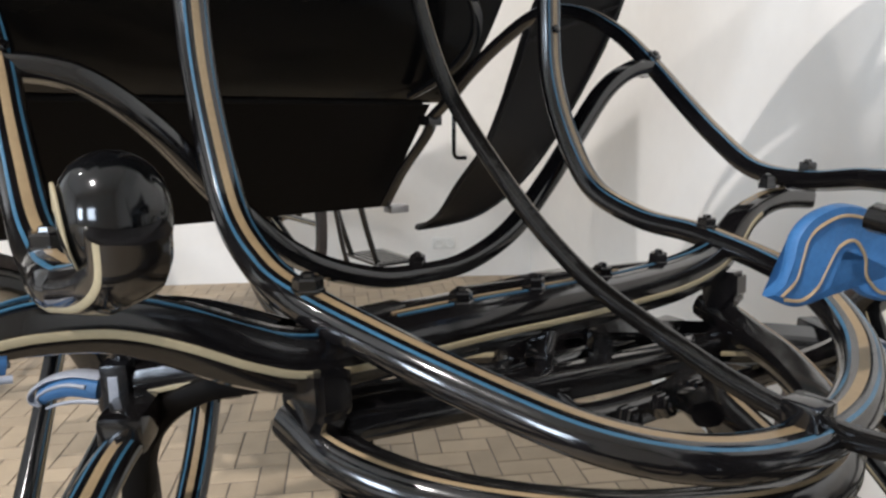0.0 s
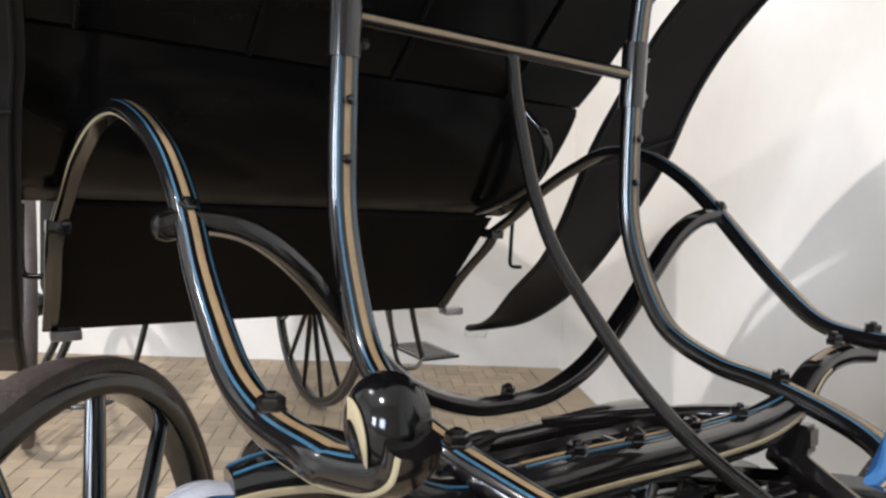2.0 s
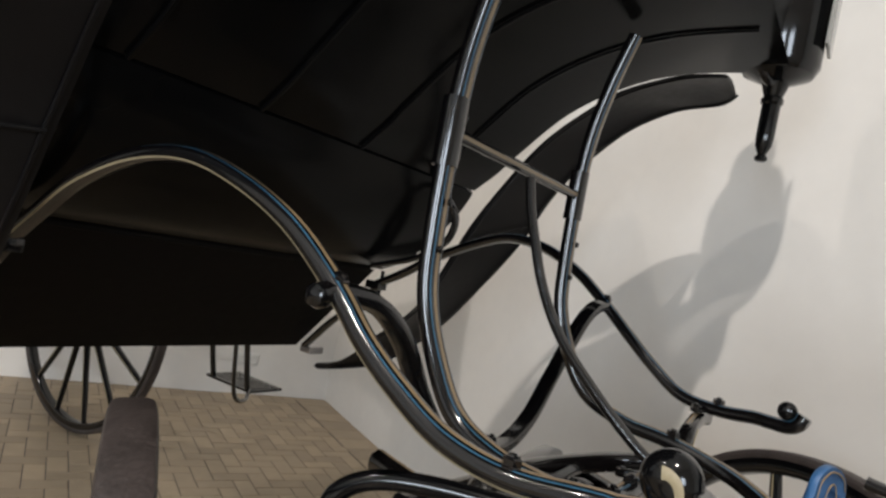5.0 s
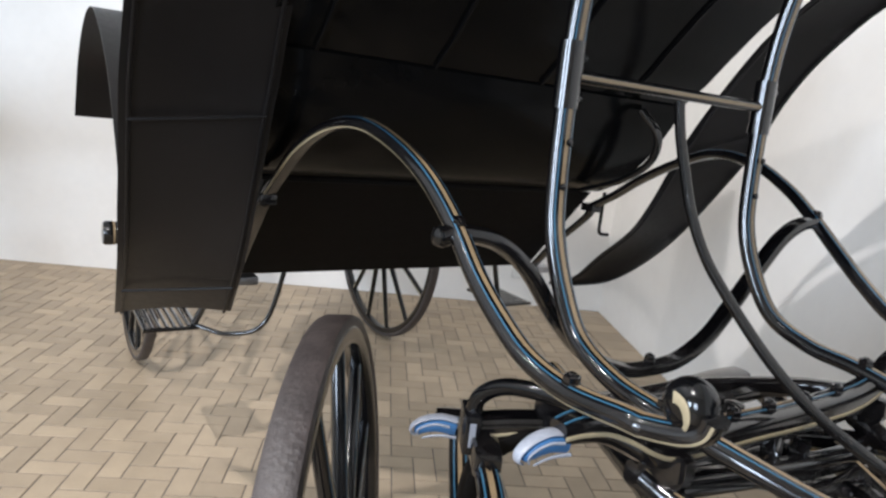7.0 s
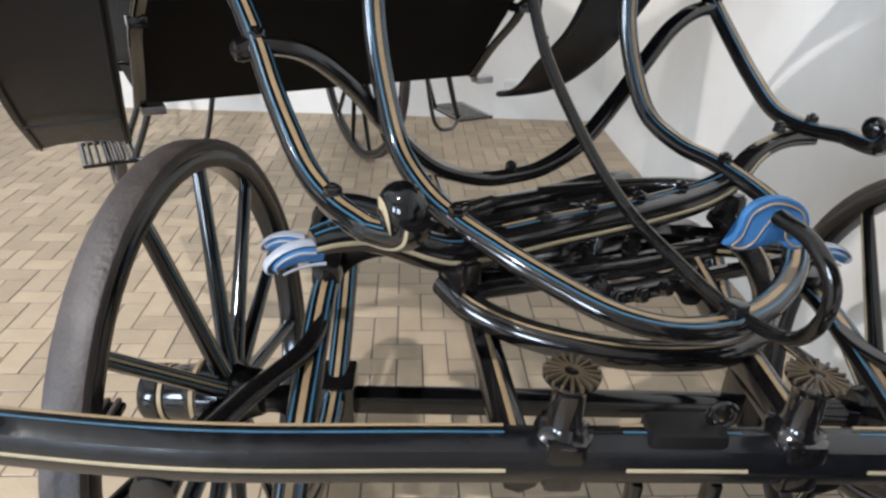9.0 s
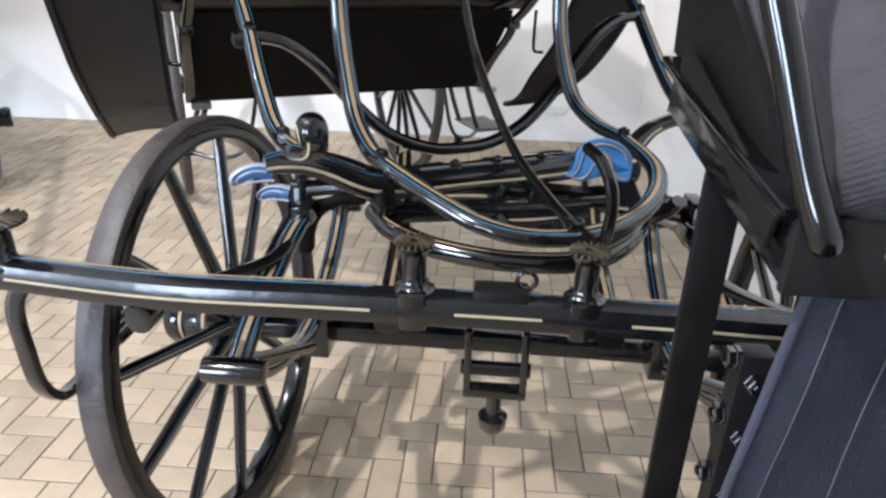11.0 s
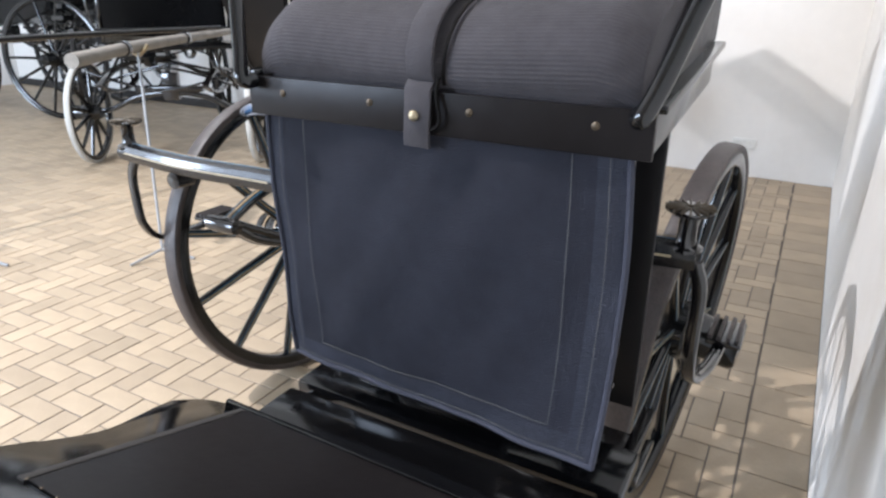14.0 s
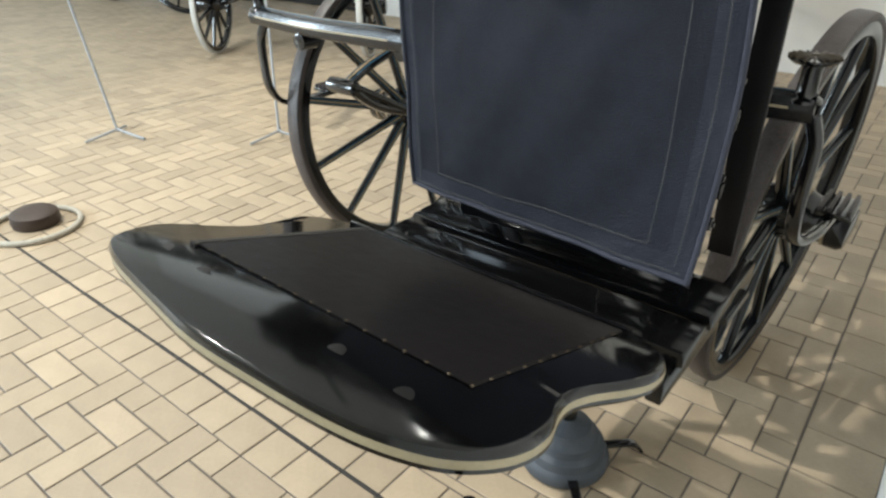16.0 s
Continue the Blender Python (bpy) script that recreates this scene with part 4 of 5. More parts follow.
glass.transform(Matrix.Translation(B(0.6, -0.062, 0)) @ Matrix.Rotation(TURN, 4, "Z"))
part("lamp_pane", glass, GLASSY, lamp_part, "pale lamp pane")
part("lamp_arm", tube([B(0.55, 0.06, 1.79), B(0.57, 0.045, 1.765), B(0.6, 0.025, 1.755)], 0.012), IRON, lamp_part)

# ---- box seat, taken off and set on a stand ----
SEAT_YAW = radians(0.5)
P0 = Vector((0.494, -0.744, 0.005))
RT = Vector((math.cos(SEAT_YAW), math.sin(SEAT_YAW), 0))
BK = Vector((-math.sin(SEAT_YAW), math.cos(SEAT_YAW), 0))


def S(a, b, z):
    return P0 + RT * a + BK * b + Z * z


SM = Matrix.Translation(P0) @ Matrix.Rotation(SEAT_YAW, 4, "Z")
box = thing("coachman_seat", S(0, -0.1, 0), "detached black coachman's box seat with blue-grey cloth apron and footboard", "seat")


def sblock(name, lo, hi, mat, label="", bevel=0.004, tilt=0.0, parent=None):
    bm = slab(bmesh.new(), lo, hi, bevel)
    if tilt:
        bm.transform(Matrix.Translation((0, lo[1], lo[2])) @ Matrix.Rotation(tilt, 4, "X") @ Matrix.Translation((0, -lo[1], -lo[2])))
    bm.transform(SM)
    return part(name, bm, mat, parent or box, label)


RISE = radians(7)
frame_part = sblock("seat_frame", (-0.272, 0.006, 1.104), (0.272, 0.35, 1.15), BLACK, tilt=RISE)
val = sblock("valance", (-0.284, -0.006, 1.098), (0.285, 0.004, 1.152), VALANCE, "black leather valance with dull metal nails", 0.002)
for s in (-1, 1):
    sblock("side_board", (s * 0.276 - 0.007, 0.0, 1.10), (s * 0.276 + 0.007, 0.36, 1.156), BLACK, tilt=RISE)
    sblock("side_ledge", (s * 0.283 - 0.012, 0.0, 1.148), (s * 0.283 + 0.012, 0.37, 1.158), BLACK, tilt=RISE, bevel=0.003)
for a in (-0.222, -0.076, 0.068, 0.222):
    part("valance_nail", lathe(bmesh.new(), [(0.0048, 0), (0.005, 0.0015), (0.0035, 0.003), (0.0012, 0.0036)], along(S(a, -0.005, 1.131), S(a, -0.1, 1.131)), 12), FLUTE, val)

# cushion: bolster front, sloping up to the back
fine = [Vector((p.x, p.y)) for p in spline([(0.004, 1.15, 0), (-0.006, 1.175, 0), (-0.002, 1.205, 0), (0.02, 1.235, 0), (0.06, 1.258, 0), (0.14, 1.282, 0), (0.25, 1.305, 0), (0.34, 1.318, 0), (0.36, 1.30, 0), (0.362, 1.2, 0)], 40)]
prof, run = [], 0.0
for p, q in zip(fine, fine[1:]):
    side = Vector((p.y - q.y, q.x - p.x)).normalized()
    prof.append(tuple(p + side * 0.00024 * math.sin(2 * math.pi * run / 0.0052)))
    run += (q - p).length
smooth = [(p.x, p.y) for p in fine[::8]]
bm = bmesh.new()
rings = []
NA = 24
for i in range(NA + 1):
    a = -0.262 + 0.524 * i / NA
    k = abs(a) / 0.262
    drop = 0.018 * max(0, (k - 0.82) / 0.18) ** 2 + 0.004 * math.cos(a * 12)
    rings.append([bm.verts.new(S(a, b + drop * 0.6, max(z - drop * (0 if z < 1.16 else 1), 1.15))) for b, z in prof])
for r, q in zip(rings, rings[1:]):
    for k in range(len(prof) - 1):
        bm.faces.new((r[k], r[k + 1], q[k + 1], q[k]))
bm.faces.new(rings[0])
bm.faces.new(rings[-1])
cushion = part("cushion", bm, CORD, box, "charcoal ribbed cloth driving cushion")
for s in (-1, 1):
    line = [S(s * 0.262, b + 0.012, z - 0.016) for b, z in smooth[2:-4]]
    part("piping", sweep(bmesh.new(), line, round_profile(0.007, 0.007, 8), RT), CORD, cushion)

# dark strip laid on as the shaded gap between the cushion halves, ending in a loop under the button
part("gap", sweep(bmesh.new(), [S(0.031 + 0.02 * i / len(smooth), b - 0.0005, z + 0.0005) for i, (b, z) in enumerate(smooth[2:-6])], flat_profile(0.004, 0.003, 0.001), RT), UNDER, cushion, "dark strip standing for the shaded gap between the cushion halves")
part("loop", tube([S(0.028, -0.008, 1.17), S(0.026, -0.012, 1.15), S(0.032, -0.014, 1.118), S(0.02, -0.014, 1.106), S(0.01, -0.012, 1.11)], 0.0024), UNDER, box, "thin black cord loop")
# holding strap down the front
strap = [S(0.003, b - 0.006, z + 0.004) for b, z in smooth[2:-6]][::-1] + [S(0.002, -0.014, 1.155), S(0.001, -0.014, 1.125), S(0.0, -0.014, 1.104), S(-0.001, -0.012, 1.084)]
st = part("strap", sweep(bmesh.new(), strap, flat_profile(0.037, 0.006, 0.002), RT), CORD, box, "charcoal cloth holding strap")
part("strap_button", lathe(bmesh.new(), [(0.0066, 0), (0.0066, 0.0018), (0.005, 0.004), (0.0025, 0.005), (0.001, 0.0052)], along(S(-0.002, -0.018, 1.123), S(-0.002, -0.1, 1.123)), 16), BRASS, st, "brass button")
# apron
bm = bmesh.new()
NX, NZ = 40, 36
grid = []
for j in range(NZ + 1):
    k = j / NZ
    row = []
    for i in range(NX + 1):
        f = i / NX
        left, right = -0.262 - 0.008 * math.sin(math.pi * k) - 0.006 * k, 0.264 - 0.003 * k + 0.007 * math.sin(math.pi * k)
        a = left + (right - left) * f
        z = 1.108 - (0.414 + 0.006 * math.sin(math.pi * f)) * k
        b = 0.002 + 0.035 * k + 0.005 * math.sin(f * 7 + k * 4) * k + 0.0018 * math.sin(f * 17 - k * 9) + 0.0012 * math.sin(f * 29 + k * 13) - 0.012 * math.sin(math.pi * f) * math.sin(math.pi * k) - 0.045 * k * k * f
        row.append(S(a, b, z))
    grid.append(row)
vs = [[bm.verts.new(p) for p in row] for row in grid]
for j in range(NZ):
    for i in range(NX):
        f = bm.faces.new((vs[j][i], vs[j][i + 1], vs[j + 1][i + 1], vs[j + 1][i]))
        f.material_index = 1 if i < 2 or i > NX - 4 or j > NZ - 4 else 0
bmesh.ops.solidify(bm, geom=list(bm.faces), thickness=0.004)
apron = part("apron", bm, [CANVAS, HEM], box, "blue-grey cloth apron with stitched paler borders")


def seam_on_apron(pairs, r=0.00052):
    pts = []
    for f, k in pairs:
        x, y = f * NX, k * NZ
        i, j = min(int(x), NX - 1), min(int(y), NZ - 1)
        p = grid[j][i].lerp(grid[j][i + 1], x - i).lerp(grid[j + 1][i].lerp(grid[j + 1][i + 1], x - i), y - j)
        pts.append(p - BK * 0.0035)
    part("stitching", sweep(bmesh.new(), pts, round_profile(r * 2, r * 1.6, 6), Z + RT * 0.3), PIPING, apron, "pale stitching")


def span(a, b, n=24):
    return [(a[0] + (b[0] - a[0]) * i / n, a[1] + (b[1] - a[1]) * i / n) for i in range(n + 1)]


for e in (0.045,):
    seam_on_apron(span((e, 0.01), (e, 1 - e * 0.8 - 0.01)))
    seam_on_apron(span((1 - e, 0.01), (1 - e, 1 - e * 0.8 - 0.01)))
seam_on_apron(span((0.13, 0.01), (0.13, 0.9)))
seam_on_apron(span((0.87, 0.01), (0.87, 0.9)))
seam_on_apron(span((0.13, 0.9), (0.87, 0.9)))
seam_on_apron(span((0.022, 0.972), (0.978, 0.972)))
for pts, axis in (([(0.002, 0.0), (0.002, 1.0)], RT), ([(0.998, 0.0), (0.998, 1.0)], RT), ([(0.0, 0.998), (1.0, 0.998)], Z)):
    line = []
    for f, k in span(*pts, 30):
        x, y = f * NX, k * NZ
        i, j = min(int(x), NX - 1), min(int(y), NZ - 1)
        line.append(grid[j][i].lerp(grid[j][i + 1], x - i).lerp(grid[j + 1][i].lerp(grid[j + 1][i + 1], x - i), y - j))
    part("binding", sweep(bmesh.new(), line, round_profile(0.008, 0.008, 8), axis + BK * 0.1), CANVAS, apron, "folded cloth binding")

# arm irons and posts
for s in (-1, 1):
    way = [Vector((0.494 + s * x, y, z)) for x, y, z in ((0.268, -0.755, 1.152), (0.276, -0.772, 1.153), (0.29, -0.758, 1.19), (0.31, -0.737, 1.258), (0.344, -0.7, 1.37), (0.368, -0.67, 1.46))]
    part("arm_iron", tube(way, 0.0105), BLACK, box, "glossy black arm iron")
    sblock("post", (s * 0.225 - 0.022, 0.29, 0.60), (s * 0.225 + 0.022, 0.302, 1.14), LEATHER)
    sblock("bracket", (s * 0.2 - 0.018, 0.17, 0.63), (s * 0.2 + 0.018, 0.2, 0.94), LEATHER)
    for z in (0.68, 0.76, 0.84, 0.91):
        bolt(box, S(s * 0.2, 0.17, z), -BK, 0.011)
    for z in (0.7, 0.78, 0.86, 0.93):
        bolt(box, S(s * 0.219, 0.185, z), RT * s, 0.012)
    sblock("cross_bar", (-0.2, 0.19, 0.86 if s < 0 else 0.74), (0.23, 0.215, 0.885 if s < 0 else 0.765), BLACK)
for s in (-1, 1):
    bm = bmesh.new()
    outline = [(0.05, 1.162), (0.39, 1.204), (0.415, 1.405), (0.36, 1.345), (0.24, 1.28), (0.1, 1.2)]
    va, vb = [[bm.verts.new(S(s * 0.272 + d, b, z)) for b, z in outline] for d in (-0.005, 0.005)]
    for k in range(len(outline)):
        bm.faces.new((va[k], va[(k + 1) % len(outline)], vb[(k + 1) % len(outline)], vb[k]))
    bm.faces.new(va[::-1])
    bm.faces.new(vb)
    part("side_panel", bm, LEATHER, box, "black leather side panel", smooth=False)
# Unseen board added behind the apron to shade the floor on the right.
sblock("seat_board", (-0.19, 0.07, 0.64), (0.1, 0.1, 1.1), BLACK, "unseen black board added under the seat to block light", 0.004)
sblock("seat_strap", (-0.292, 0.02, 1.12), (-0.287, 0.31, 1.15), LEATHER, "dark leather side strap", 0.002, tilt=RISE * 2.2)
# planks and footboard
ZP = 0.618
sblock("plank", (-0.29, 0.05, ZP - 0.026), (0.292, 0.155, ZP), BLACK, "glossy black plank", 0.006)
sblock("plank", (-0.29, -0.058, ZP - 0.03), (0.29, 0.034, ZP - 0.004), BLACK, "glossy black plank", 0.006)
for a, b in ((-0.235, 0.1), (0.232, 0.1), (-0.24, -0.012), (0.215, -0.012)):
    part("plank_bolt", lathe(bmesh.new(), [(0.01, 0), (0.01, 0.001), (0.007, 0.0018), (0.002, 0.002)], Matrix.Translation(S(a, b, ZP - (0.004 if b < 0 else 0))), 14), BLACK, box)
for s in (-1, 1):
    sblock("side_runner", (s * 0.27 - 0.012, -0.1, ZP - 0.07), (s * 0.27 + 0.012, 0.33, ZP - 0.031), BLACK)

SLOPE = 0.333


def FB(x, y, dz=0.0):
    """A place on the sloping footboard, x from its middle line."""
    return Vector((0.455 + x - 0.03 * (y + 1.1), y, 0.60 - SLOPE * (y + 0.70) + dz))


RIGHT_SIDE = [(0.1, -1.315), (0.18, -1.31), (0.235, -1.298), (0.28, -1.275), (0.308, -1.24), (0.32, -1.2), (0.318, -1.16), (0.306, -1.12), (0.302, -1.085), (0.31, -1.045), (0.328, -1.0), (0.34, -0.96), (0.342, -0.92), (0.335, -0.875), (0.312, -0.842), (0.28, -0.826)]
LEFT_SIDE = [(0.0, -1.316), (-0.109, -1.298), (-0.204, -1.28), (-0.26, -1.263), (-0.296, -1.243), (-0.32, -1.21), (-0.335, -1.165), (-0.323, -1.112), (-0.305, -1.05), (-0.302, -1.01), (-0.316, -0.957), (-0.333, -0.905), (-0.333, -0.875), (-0.312, -0.842), (-0.28, -0.826)]
rim_pts = spline([Vector((x, y, 0)) for x, y in RIGHT_SIDE[::-1]] + [Vector((x, y, 0)) for x, y in LEFT_SIDE], 4)
bm = bmesh.new()
layers = []
for inset, dz in ((0.004, -0.03), (0.0, -0.026), (0.0, -0.021), (0.0, -0.011), (0.003, -0.003), (0.008, 0.0)):
    layers.append([bm.verts.new(FB(p.x * (1 - inset / 0.33) * 1, p.y + (inset if p.y < -1.1 else -inset), dz)) for p in rim_pts])
n = len(rim_pts)
for li, (a, b) in enumerate(zip(layers, layers[1:])):
    for k in range(n):
        f = bm.faces.new((a[k], a[(k + 1) % n], b[(k + 1) % n], b[k]))
        f.material_index = 1 if li == 2 and rim_pts[k].y < -0.86 else 0
bm.faces.new(layers[0][::-1])
bm.faces.new(layers[-1])
fboard = part("footboard", bm, [BLACK, CREAM], box, "glossy black footboard with a cream lined edge")
# leather panel let into the board
bm = bmesh.new()
corners = [(-0.226, -1.162), (0.235, -1.168), (0.262, -0.842), (-0.226, -0.836)]
lo = [bm.verts.new(FB(x, y, 0.001)) for x, y in corners]
hi = [bm.verts.new(FB(x * 0.985, y, 0.003)) for x, y in corners]
for k in range(4):
    bm.faces.new((lo[k], lo[(k + 1) % 4], hi[(k + 1) % 4], hi[k]))
bm.faces.new(hi)
bm.faces.new(lo[::-1])
mat_part = part("foot_mat", bm, VALANCE, fboard, "worn black leather foot mat", smooth=False)
stud = None
for (x0, y0), (x1, y1) in zip(corners, corners[1:] + corners[:1]):
    if y0 == corners[2][1] or y0 == corners[3][1]:
        continue
    m = max(2, int(math.hypot(x1 - x0, y1 - y0) / 0.028))
    for i in range(m):
        c = FB(x0 + (x1 - x0) * i / m, y0 + (y1 - y0) * i / m, 0.003) - origin_of(mat_part).translation
        if stud is None:
            stud = part("stud", lathe(bmesh.new(), [(0.0024, 0), (0.002, 0.0006), (0.001, 0.0009)], Matrix(), 8), FLUTE, mat_part, "small dull brass stud", place=Matrix.Translation(c))
        else:
            repeat(stud, "stud", mat_part, Matrix.Translation(c))
for x, y in ((-0.228, -1.206), (-0.135, -1.214), (0.108, -1.226), (0.205, -1.236)):
    part("board_bolt", lathe(bmesh.new(), [(0.011, 0), (0.011, 0.0005), (0.008, 0.0008), (0.003, 0.0009)], Matrix.Translation(FB(x, y)), 16), LEATHER, fboard)
part("edge_lip", sweep(bmesh.new(), [FB(-0.27, -0.83, 0.002), FB(0.27, -0.834, 0.002)], flat_profile(0.01, 0.01), Y), BLACK, fboard)
# Raised strip beside the mat; the slot's shade is put into its dark colour.
part("mat_groove", sweep(bmesh.new(), [FB(-0.232, -1.166, 0.0016), FB(-0.231, -0.836, 0.0016)], flat_profile(0.012, 0.003, 0.001), X), DARKGROUT, fboard, "dark strip standing for the shaded slot beside the mat")
for x in (-0.2, 0.2):
    part("board_runner", sweep(bmesh.new(), [FB(x, -0.84, -0.045), FB(x, -1.25, -0.045)], flat_profile(0.04, 0.024), X), BLACK, fboard)
part("board_hook", tube([FB(0.31, -1.28, -0.03), FB(0.315, -1.285, -0.05), FB(0.31, -1.275, -0.06), FB(0.3, -1.268, -0.05)], 0.005), IRON, fboard)

# the stand that carries it
stand = thing("seat_stand", (0.49, -0.5, 0), "blue-grey round stand with black iron feet under the seat", "stand")
part("stand_base", lathe(bmesh.new(), [(0.05, 0), (0.10, 0.004), (0.105, 0.02), (0.1, 0.035), (0.094, 0.04), (0.09, 0.06), (0.078, 0.068), (0.074, 0.085), (0.06, 0.095), (0.055, 0.11), (0.03, 0.12), (0.02, 0.13)], Matrix.Translation((0.49, -0.5, 0)), 36), GREYBASE, stand, "blue-grey stepped round base")
part("column", lathe(bmesh.new(), [(0.02, 0.12), (0.02, ZP - 0.075)], Matrix.Translation((0.49, -0.5, 0)), 16), IRON, stand)
part("top_plate", slab(bmesh.new(), (0.22, -0.56, ZP - 0.085), (0.78, -0.44, ZP - 0.071), 0.003), IRON, stand)
for ang in (75, 160, 250, 340):
    d = Vector((math.cos(radians(ang - 30)), math.sin(radians(ang - 30)), 0))
    c = Vector((0.49, -0.5, 0))
    part("foot", sweep(bmesh.new(), spline([c + d * 0.095 + Z * 0.03, c + d * 0.14 + Z * 0.03, c + d * 0.17 + Z * 0.026, c + d * 0.19 + Z * 0.004], 4), flat_profile(0.022, 0.007), Vector((-d.y, d.x, 0))), IRON, stand)

# ---- floor tiles ----
GAP = 0.0026
CUT0, CUT1, JOINT = -0.972, -0.738, -0.855
LEAN = radians(1.0)
BORDER = lambda y: 0.913 - 0.0155 * y


def tile_verts(w, d):
    c = 0.0018
    out = []
    for i, z in ((0, -0.008), (0, -0.001), (c, 0.0)):
        out += [(-w / 2 + i, -d / 2 + i, z), (w / 2 - i, -d / 2 + i, z), (w / 2 - i, d / 2 - i, z), (-w / 2 + i, d / 2 - i, z)]
    faces = [(8, 9, 10, 11)]
    for k in range(4):
        m = (k + 1) % 4
        faces += [(k, m, m + 4, k + 4), (k + 4, m + 4, m + 8, k + 8)]
    return out, faces


def cut(poly, n, d):
    """The part of a flat polygon where n . p <= d."""
    out = []
    for p, q in zip(poly, poly[1:] + poly[:1]):
        a, b = p[0] * n[0] + p[1] * n[1] - d, q[0] * n[0] + q[1] * n[1] - d
        if a <= 0:
            out.append(p)
        if a * b < 0:
            f = a / (a - b)
            out.append((p[0] + (q[0] - p[0]) * f, p[1] + (q[1] - p[1]) * f))
    return out


whole, cuts = [], []


def lay(x0, x1, y0, y1, turn, pivot, low, high):
    """One tile, turned round the pivot, trimmed by the lines that bound its field."""
    x0, x1, y0, y1 = x0 + GAP, x1 - GAP, y0 + GAP, y1 - GAP
    c, s_ = math.cos(turn), math.sin(turn)
    place = lambda x, y: (pivot[0] + (x - pivot[0]) * c - (y - pivot[1]) * s_, pivot[1] + (x - pivot[0]) * s_ + (y - pivot[1]) * c)
    quad = [place(x0, y0), place(x1, y0), place(x1, y1), place(x0, y1)]
    poly = quad
    for n, d in (((0, -1), -low - GAP), ((0, 1), high - GAP), ((-1, 0), -WEST), ((1, 0.0155), 0.913 - GAP)):
        poly = cut(poly, n, d) if poly else poly
    if poly == quad:
        whole.append((*place((x0 + x1) / 2, (y0 + y1) / 2), x1 - x0, y1 - y0, turn))
    elif len(poly) > 2:
        area = 0.5 * abs(sum(p[0] * q[1] - q[0] * p[1] for p, q in zip(poly, poly[1:] + poly[:1])))
        if area > 0.0008:
            cuts.append(poly)


def herringbone(ox, oy, tw, turn, low, high):
    """Two-to-one tiles laid at right angles between two lines across the hall."""
    for i in range(int((WEST - ox) / tw) - 2, int((1.1 - ox) / tw) + 2):
        for j in range(int((low - oy) / tw) - 6, int((high - oy) / tw) + 6):
            m = (i - j) % 4
            if m == 0:
                lay(ox + i * tw, ox + (i + 2) * tw, oy + j * tw, oy + (j + 1) * tw, turn, (-0.5, 0), low, high)
            elif m == 2:
                lay(ox + i * tw, ox + (i + 1) * tw, oy + (j - 1) * tw, oy + (j + 1) * tw, turn, (-0.5, 0), low, high)


herringbone(-0.612, -1.2245, 0.0845, 0.0, SOUTH, CUT0)
herringbone(0.0705, 0.031, 0.0841, LEAN, CUT1, NORTH)
ROW = 0.111
for k in range(int((WEST - 0.115) / ROW), int((1.0 - 0.115) / ROW) + 1):
    lay(0.115 + k * ROW, 0.115 + (k + 1) * ROW, CUT0, JOINT - 0.002, 0.0, (0, 0), CUT0 - GAP, JOINT)
    lay(0.115 + k * ROW, 0.115 + (k + 1) * ROW, JOINT + 0.002, CUT1, 0.0, (0, 0), JOINT, CUT1 + GAP)
y = -0.026 - 24 * 0.171
while y < NORTH - 0.02:
    cuts.append(cut([(BORDER(y) + GAP, y + GAP), (EAST - 0.003, y + GAP), (EAST - 0.003, y + 0.171 - GAP), (BORDER(y + 0.171) + GAP, y + 0.171 - GAP)], (0, 1), NORTH - 0.002))
    y += 0.171
part("dark_joint", slab(bmesh.new(), (WEST, JOINT - 0.006, -0.006), (BORDER(JOINT), JOINT + 0.006, -0.0005), 0), DARKGROUT, floor, "dark filled joint", smooth=False)


def near(r):
    return math.hypot(r[0] + 0.6, (r[1] + 0.55) * 1.1)


whole.sort(key=near)
shapes = {}
rng = random.Random(4)
for x, y, w, d, turn in whole[:290]:
    key = (round(w, 3), round(d, 3))
    place = Matrix.Translation((x, y, rng.uniform(-0.0008, 0.0006))) @ Euler((rng.uniform(-0.002, 0.002), rng.uniform(-0.002, 0.002), turn + rng.uniform(-0.007, 0.007))).to_matrix().to_4x4()
    if key not in shapes:
        mesh = bpy.data.meshes.new("tile")
        mesh.from_pydata(tile_verts(*key)[0], [], tile_verts(*key)[1])
        mesh.materials.append(TILE)
        shapes[key] = mesh
    t = new("tile", shapes[key])
    t.parent, t.matrix_basis = floor, place
verts, faces = [], []
for x, y, w, d, turn in whole[290:]:
    v, f = tile_verts(w, d)
    c, s_, dz = math.cos(turn), math.sin(turn), rng.uniform(-0.0008, 0.0006)
    n0 = len(verts)
    verts += [(x + p * c - q * s_, y + p * s_ + q * c, r + dz) for p, q, r in v]
    faces += [tuple(n0 + q for q in g) for g in f]
for poly in cuts:
    n0, m, dz = len(verts), len(poly), rng.uniform(-0.0008, 0.0006)
    verts += [(p, q, -0.008 + dz) for p, q in poly] + [(p, q, dz) for p, q in poly]
    faces += [tuple(range(n0 + m, n0 + 2 * m))] + [(n0 + k, n0 + (k + 1) % m, n0 + m + (k + 1) % m, n0 + m + k) for k in range(m)]
mesh = bpy.data.meshes.new("tiles")
mesh.from_pydata(verts, [], faces)
mesh.materials.append(TILE)
rest = new("tiles", mesh)
rest.parent = floor
tagged(rest, "yellow clay tiles further off", kind="stuff")

